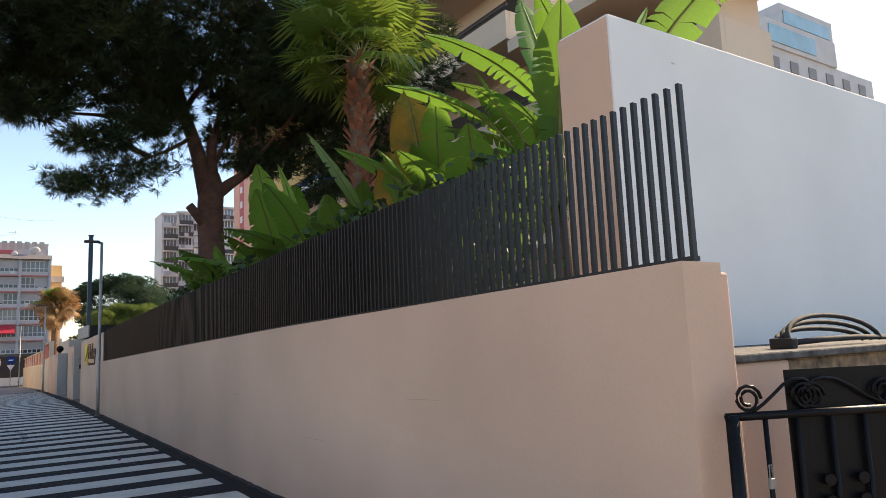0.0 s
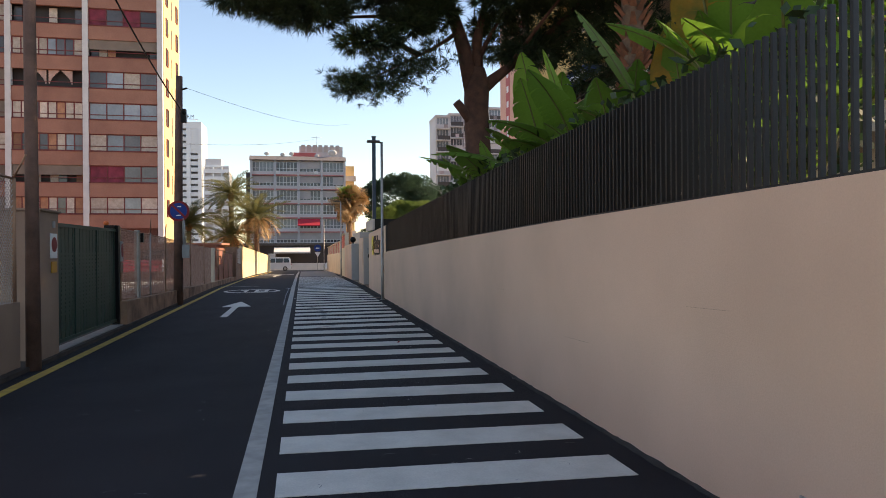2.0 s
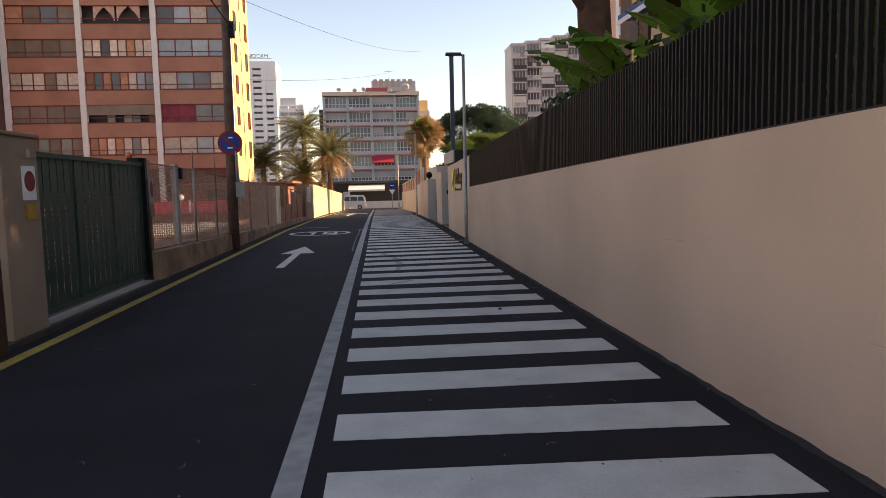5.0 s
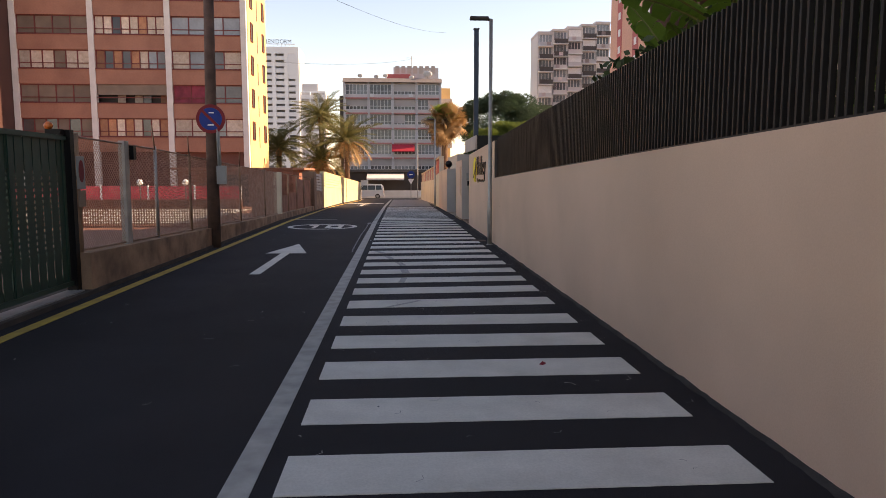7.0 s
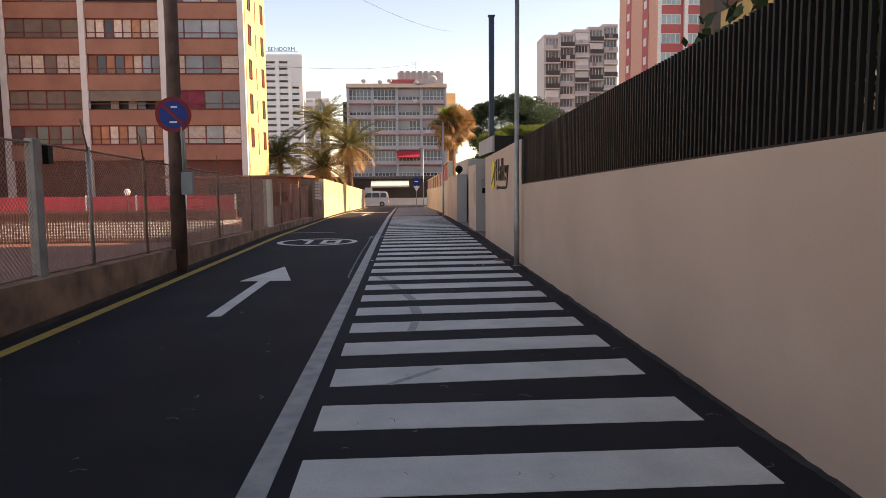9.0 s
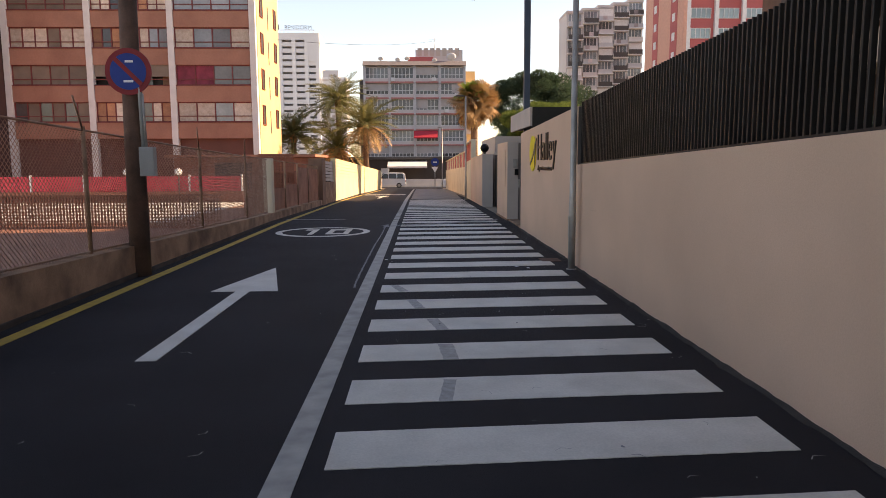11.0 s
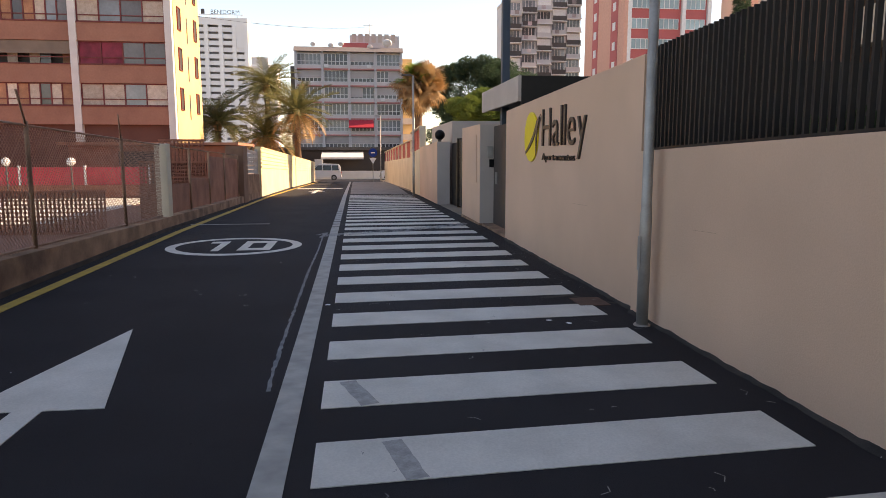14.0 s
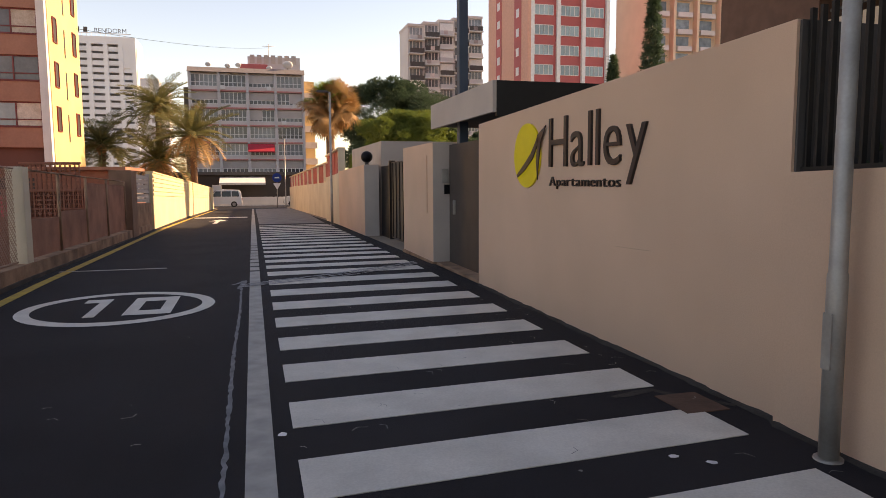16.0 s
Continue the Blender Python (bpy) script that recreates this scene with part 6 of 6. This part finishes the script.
hd = link("garden_hedge", bm, mat("hedge_leaf", (0.035, 0.07, 0.022), 0.6, 0.25, 2, 30, 0.0, isl=0.7, trans=0.2))
tagged(hd, "dark leafy hedge added behind the slat fence to darken gaps and block sun", "hedge", "", "stuff")

# ---- palms by the junction ----


def date_frond(name, length, droop, material, pairs=34):
    b = bmesh.new()
    pts = []
    for k in range(9):
        u = k / 8
        pts.append(Vector((length * (u - 0.12 * droop * u * u), 0, -droop * length * 0.55 * u ** 2.2)))
    add_tube(b, pts, [0.045 * (1 - 0.85 * k / 8) + 0.004 for k in range(9)], 5)
    for f in b.faces:
        f.material_index = 0
    for k in range(pairs):
        u = 0.12 + 0.88 * k / (pairs - 1)
        i = min(7, int(u * 8))
        c = pts[i].lerp(pts[i + 1], u * 8 - i)
        d = (pts[i + 1] - pts[i]).normalized()
        ll = 0.62 * length / 3.5 * (0.35 + 1.2 * math.sin(math.pi * min(1, u * 0.9 + 0.08)) ** 0.8)
        for s in (-1, 1):
            out = (d * 0.75 + Vector((0, s * 0.8, 0.42 + rv.uniform(-0.15, 0.15)))).normalized()
            tip = c + out * ll + Vector((0, 0, -0.18 * ll))
            w = d * 0.028
            f = b.faces.new([b.verts.new(q) for q in (c - w, c + w, c + out * ll * 0.55 + w * 1.2, tip, c + out * ll * 0.55 - w * 1.2)])
            f.material_index = 1
    me = bpy.data.meshes.new(name)
    b.to_mesh(me)
    b.free()
    me.materials.append(M_STEM)
    me.materials.append(material)
    return me


DATES = [date_frond("frond", 3.6, 0.75, M_DATE), date_frond("frond", 3.3, 1.1, M_DATE), date_frond("frond", 3.7, 0.5, M_DATE)]
DRYS = [date_frond("frond", 2.9, 1.1, M_DATEY, 26), date_frond("frond", 2.6, 0.8, M_DATEY, 26)]


def date_palm(x, y, zc, n, size, lo=-35, dry=True, label="date palm with arching grey-green fronds"):
    g = ground_z(y)
    th = thing("date_palm", (x, y, g), label, "palm", "date palms")
    part("trunk", tube([(x + 0.1, y, g - 0.1), (x, y, g + (zc - g) * 0.5), (x, y, zc)], [0.32, 0.27, 0.30], 10), M_PALMBARK, th)
    part("leaf_boss", tube([(x, y, zc - 0.8), (x, y, zc - 0.2), (x, y, zc + 0.25)], [0.30, 0.48, 0.2], 10), M_DATEY, th, "ochre cut leaf bases")
    crown_of(th, (x, y, zc), DATES, n, lo, 70, size, DRYS if dry else None)
    return th


date_palm(-7.9, 82.0, 5.3, 46, 1.08, label="date palm with ochre leaf bases over the cream wall")
date_palm(-11.4, 89.0, 8.5, 40, 1.05, -30, False, "taller dark date palm behind the cream wall")
date_palm(-16.6, 90.0, 4.8, 40, 1.1, -25, False)
date_palm(-11.0, 84.0, 3.2, 40, 1.1, -40, True, "low brownish date palm behind the cream wall")
# the palm with a skirt of dead fronds
dp = thing("skirted_palm", (1.2, 58, ground_z(58)), "tall fan palm with a skirt of dead straw-coloured fronds", "palm")
part("trunk", tube([(1.2, 58, -0.6), (1.2, 58, 3.0), (1.2, 58, 6.4)], [0.26, 0.24, 0.22], 10), M_PALMBARK, dp)
FAN_DRY = []
for me in (fan_leaf("dead_frond", 0.75, 0.8, 0.5), fan_leaf("dead_frond", 0.95, 0.85, 0.9), fan_leaf("dead_frond", 0.55, 0.7, 0.3)):
    me.materials[0], me.materials[1] = M_DATEY, M_DATEY
    FAN_DRY.append(me)
for k in range(105):
    t = k / 104
    a = k * 2.39996
    ob = new("dead_frond", rv.choice(FAN_DRY))
    ob.parent = dp
    ob.location = Vector((1.2 + rv.uniform(-0.15, 0.15), 58 + rv.uniform(-0.15, 0.15), 5.15 + 0.75 * t)) - BASE[dp]
    ob.rotation_euler = Euler((rv.uniform(-1.2, 1.2), radians(82 - 112 * t) + rv.uniform(-0.35, 0.35), a), "XYZ")
    s = (0.85 + 0.2 * t) * rv.uniform(0.8, 1.2)
    ob.scale = (s, s, s)
    BASE[ob] = BASE[dp]
crown_of(dp, (1.1, 58, 5.85), FANS, 34, 0, 75, 0.85)

rv.seed(77)


def far_tree(name, label, x, y, trunk_h, lobes_, material, blades=9, length=0.5, width=0.06):
    g = ground_z(y)
    th = thing(name, (x, y, g), label, "tree")
    part("trunk", tube([(x, y, g - 0.2), (x + 0.1, y, g + trunk_h * 0.6), (x, y, g + trunk_h)], [0.32, 0.24, 0.15], 9), M_BARK, th)
    for c, r, n in lobes_[:4]:
        part("limb", tube([(x, y, g + trunk_h * 0.75), ((x + c[0]) / 2, (y + c[1]) / 2, (g + trunk_h + c[2]) / 2), c], [0.12, 0.08, 0.04], 6), M_BARK, th)
    b = bmesh.new()
    for c, r, n in lobes_:
        tufts(b, c, r, int(n * 1.35), blades, length, width, 0.7, 0.2)
        mid = [(p + q) / 2 for p, q in zip(c, lobes_[0][0])]
        tufts(b, mid, [v * 0.9 for v in r], int(n * 0.6), blades, length, width, 0.7, 0.2)
    part("crown", b, material, th)
    return th


def lobe_cloud(cx, cy, cz, rx, ry, rz, k, r, n):
    out = []
    for _ in range(k):
        a, q = rv.uniform(0, 6.28), rv.uniform(0.1, 1) ** 0.5
        h = rv.uniform(-1, 1)
        f = math.sqrt(max(0.05, 1 - h * h))
        rr = r * rv.uniform(0.7, 1.25)
        out.append(((cx + rx * q * f * math.cos(a), cy + ry * q * f * math.sin(a), cz + rz * h), (rr, rr, rr * 0.72), n))
    return out


far_tree("pine_tree", "dark dense pine beyond the entrance", 9.0, 80.0, 7.0, lobe_cloud(9.0, 80, 6.0, 5.8, 3.0, 4.3, 62, 1.25, 330), M_PINEDARK, 8, 0.24, 0.022)
far_tree("pine_tree", "lower pine, sunlight put into its yellow-green crown colour", 8.4, 66.0, 3.6, lobe_cloud(7.4, 66, 3.7, 4.6, 2.4, 2.1, 46, 0.85, 330), M_PINELIGHT, 8, 0.20, 0.020)
far_tree("pine_tree", "dark round pine by the salmon tower", 17.0, 88.0, 5.5, lobe_cloud(17.0, 88, 6.0, 3.4, 3.0, 1.9, 22, 1.1, 420), M_PINEDARK, 8, 0.26, 0.026)
for x, y, h, r in ((22.8, 60.0, 14.0, 0.95), (21.0, 62.0, 9.6, 0.6)):
    lob = [((x, y, 1.5 + k * (h - 2) / 12), (r * (1 - (k / 12.5) ** 2.0) + 0.12, r * (1 - (k / 12.5) ** 2.0) + 0.12, 0.9), 120) for k in range(13)]
    far_tree("cypress_tree", "slender dark cypress behind the sign wall", x, y, h * 0.6, lob, M_PINEDARK, 8, 0.3, 0.03)
# low shrubs before the far shops
far_tree("shrub", "dark green shrub by the junction wall", 5.5, 106.0, 1.6, lobe_cloud(5.5, 106, 0.6, 2.2, 1.2, 1.0, 8, 0.9, 120), M_PINEDARK, 8, 0.3, 0.04)

# ---- marks, spills and litter on the street ----
rl = random.Random(8)
M_TYREMARK = mat("tyre_mark", (0.29, 0.28, 0.265), 0.85, 0.35, 16, 90, 0.2, tint=(0.40, 0.39, 0.37))
M_SPILL = mat("paint_spill", (0.21, 0.22, 0.23), 0.8, 0.3, 9, 60, 0.2, tint=(0.10, 0.11, 0.12))
M_SMEAR = mat("grey_smear", (0.24, 0.25, 0.26), 0.6, 0.3, 6, 60, 0.2, tint=(0.12, 0.125, 0.13))
M_LIP = mat("asphalt_lip", (0.045, 0.040, 0.038), 0.95, 0.3, 4, 70, 0.8)


def ragged(name, pts, w0, w1, z, material, label="", step=0.12, gap=0.0):
    """A thin ragged smear along a line of (x, y)."""
    b = bmesh.new()
    P = [Vector((px, py, 0)) for px, py in pts]
    line = []
    for a, c in zip(P, P[1:]):
        n = max(1, int((c - a).length / step))
        line += [a.lerp(c, k / n) for k in range(n)]
    line.append(P[-1])
    prev = None
    for i, p in enumerate(line):
        d = (line[min(i + 1, len(line) - 1)] - line[max(i - 1, 0)]).normalized()
        s = Vector((-d.y, d.x, 0))
        g = ground_z(p.y)
        q = [b.verts.new(p + s * rl.uniform(w0, w1) + Vector((0, 0, g + z))), b.verts.new(p - s * rl.uniform(w0, w1) + Vector((0, 0, g + z)))]
        if prev and rl.random() >= gap:
            b.faces.new((prev[0], prev[1], q[1], q[0]))
        prev = q
    bmesh.ops.recalc_face_normals(b, faces=b.faces)
    if b.faces and sum(f.normal.z for f in b.faces) < 0:
        bmesh.ops.reverse_faces(b, faces=b.faces)
    return part(name, b, material, road, label)


ragged("paint_spill", [(-3.27, 20.2), (-3.29, 21.1), (-3.30, 22.6), (-3.31, 25.0), (-3.29, 27.0), (-3.30, 28.7)], 0.006, 0.022, 0.0035, M_SPILL, "ragged trail of spilt white paint", 0.06)
ragged("paint_spill", [(-3.42, 29.0), (-3.25, 29.4), (-3.33, 28.6)], 0.015, 0.05, 0.0045, M_SPILL, "", 0.06)
for k in range(7):
    o = rl.uniform(-0.35, 0.35)
    ragged("grey_smear", [(-3.3, 28.9 + o * 0.6), (-1.8, 29.7 + o), (-0.7, 30.5 + o), (-0.25, 31.0 + o * 0.8)], 0.004, 0.03, 0.0075 + 0.0006 * k, M_SMEAR, "dried grey wash smear" if k == 0 else "", 0.07, 0.1)
# tyre marks across the stripes
for x0, y0, x1, y1, w in ((-2.17, 16.88, -2.20, 17.36, 0.07), (-2.20, 17.88, -2.30, 18.35, 0.065), (-2.42, 18.88, -2.52, 19.33, 0.06), (-2.45, 13.93, -2.02, 14.38, 0.035), (-2.62, 19.88, -2.76, 20.33, 0.06), (-2.25, 15.9, -2.2, 16.36, 0.05)):
    ragged("tyre_mark", [(x0, y0), (x1, y1)], w * 0.85, w, 0.0068, M_TYREMARK, "dark tyre mark on a stripe", 0.05)
# scuffs and pine-needle litter
for k in range(230):
    x, y = rl.uniform(-2.9, -0.1), rl.uniform(1.5, 27)
    if rl.random() < 0.25:
        x = rl.uniform(-5.9, -3.3)
    a = rl.uniform(0, 3.14)
    l = rl.uniform(0.02, 0.07)
    ragged("scuff", [(x, y), (x + l * math.cos(a), y + l * math.sin(a)), (x + l * 1.6 * math.cos(a + 0.5), y + l * 1.6 * math.sin(a + 0.5))], 0.001, 0.0035, 0.0078, M_TYREMARK if rl.random() < 0.6 else M_SPILL, "", 0.04)
# rough edge of the asphalt along the wall
b = bmesh.new()
prev = None
y = 0.92
while y < 28:
    w = 0.045 + 0.03 * noise.noise((y * 1.3, 0, 0)) + rl.uniform(-0.012, 0.012)
    h = 0.018 + 0.012 * noise.noise((y * 2.1, 3, 0)) + rl.uniform(-0.006, 0.006)
    off = -0.051 if y < 22.1 else -0.001
    row = [b.verts.new((off - w, y, 0.002)), b.verts.new((off - w * 0.45, y, max(0.008, h * 0.8))), b.verts.new((off, y, max(0.012, h)))]
    if prev:
        for i in range(2):
            b.faces.new((prev[i], prev[i + 1], row[i + 1], row[i]))
    prev = row
    y += rl.uniform(0.06, 0.14)
bmesh.ops.recalc_face_normals(b, faces=b.faces)
part("asphalt_lip", b, M_LIP, road, "rough asphalt edge along the wall", smooth=True)


def bit(x, y, s, material, label, category, h=0.012):
    t = thing("litter", (x, y, 0.004), label, category, "litter on the street")
    b = bmesh.new()
    n = 7
    c = b.verts.new((x, y, 0.004 + h))
    ring_ = [b.verts.new((x + s * rl.uniform(0.6, 1.2) * math.cos(6.283 * k / n), y + s * rl.uniform(0.6, 1.2) * math.sin(6.283 * k / n), 0.005 + rl.uniform(0, h * 0.5))) for k in range(n)]
    for k in range(n):
        b.faces.new((c, ring_[k], ring_[(k + 1) % n]))
    part("scrap", b, material, t)


bit(-0.95, 21.82, 0.032, M_SIGNWHITE, "crumpled white paper scrap on the asphalt", "litter")
bit(-0.80, 21.70, 0.030, M_SIGNWHITE, "crumpled white paper scrap on the asphalt", "litter")
bit(-2.98, 22.75, 0.03, M_SIGNWHITE, "flat white paper scrap beside a stripe", "litter")
bit(-1.07, 11.31, 0.028, M_SIGNRED, "small red berry-like cap on a stripe", "litter", 0.03)
for k in range(26):
    bit(rl.uniform(-5.8, -0.1), rl.uniform(2, 26), rl.uniform(0.006, 0.014), M_SMEAR if k % 2 else M_LIP, "small pebble on the asphalt", "pebble", 0.01)

# patched concrete round the drain cover, and two trial scratches in the render
ragged("concrete_patch", [(-0.75, 22.85), (-0.4, 22.9), (-0.06, 22.45)], 0.015, 0.05, 0.0046, M_LIP, "smeared mortar round the drain cover", 0.1)
for y0, z0, l in ((23.6, 0.92, 0.55), (20.6, 0.93, 0.35), (3.2, 1.25, 0.5), (8.2, 1.1, 0.4), (5.4, 0.75, 0.6)):
    xo = -0.0015 if y0 > 22.1 else -0.0515
    part("scratch", prism([(y0, z0), (y0 + l, z0 - 0.012), (y0 + l, z0 - 0.0105), (y0, z0 + 0.002)], xo, xo + 0.001), M_TAN, wall, "hairline scratch in the render")
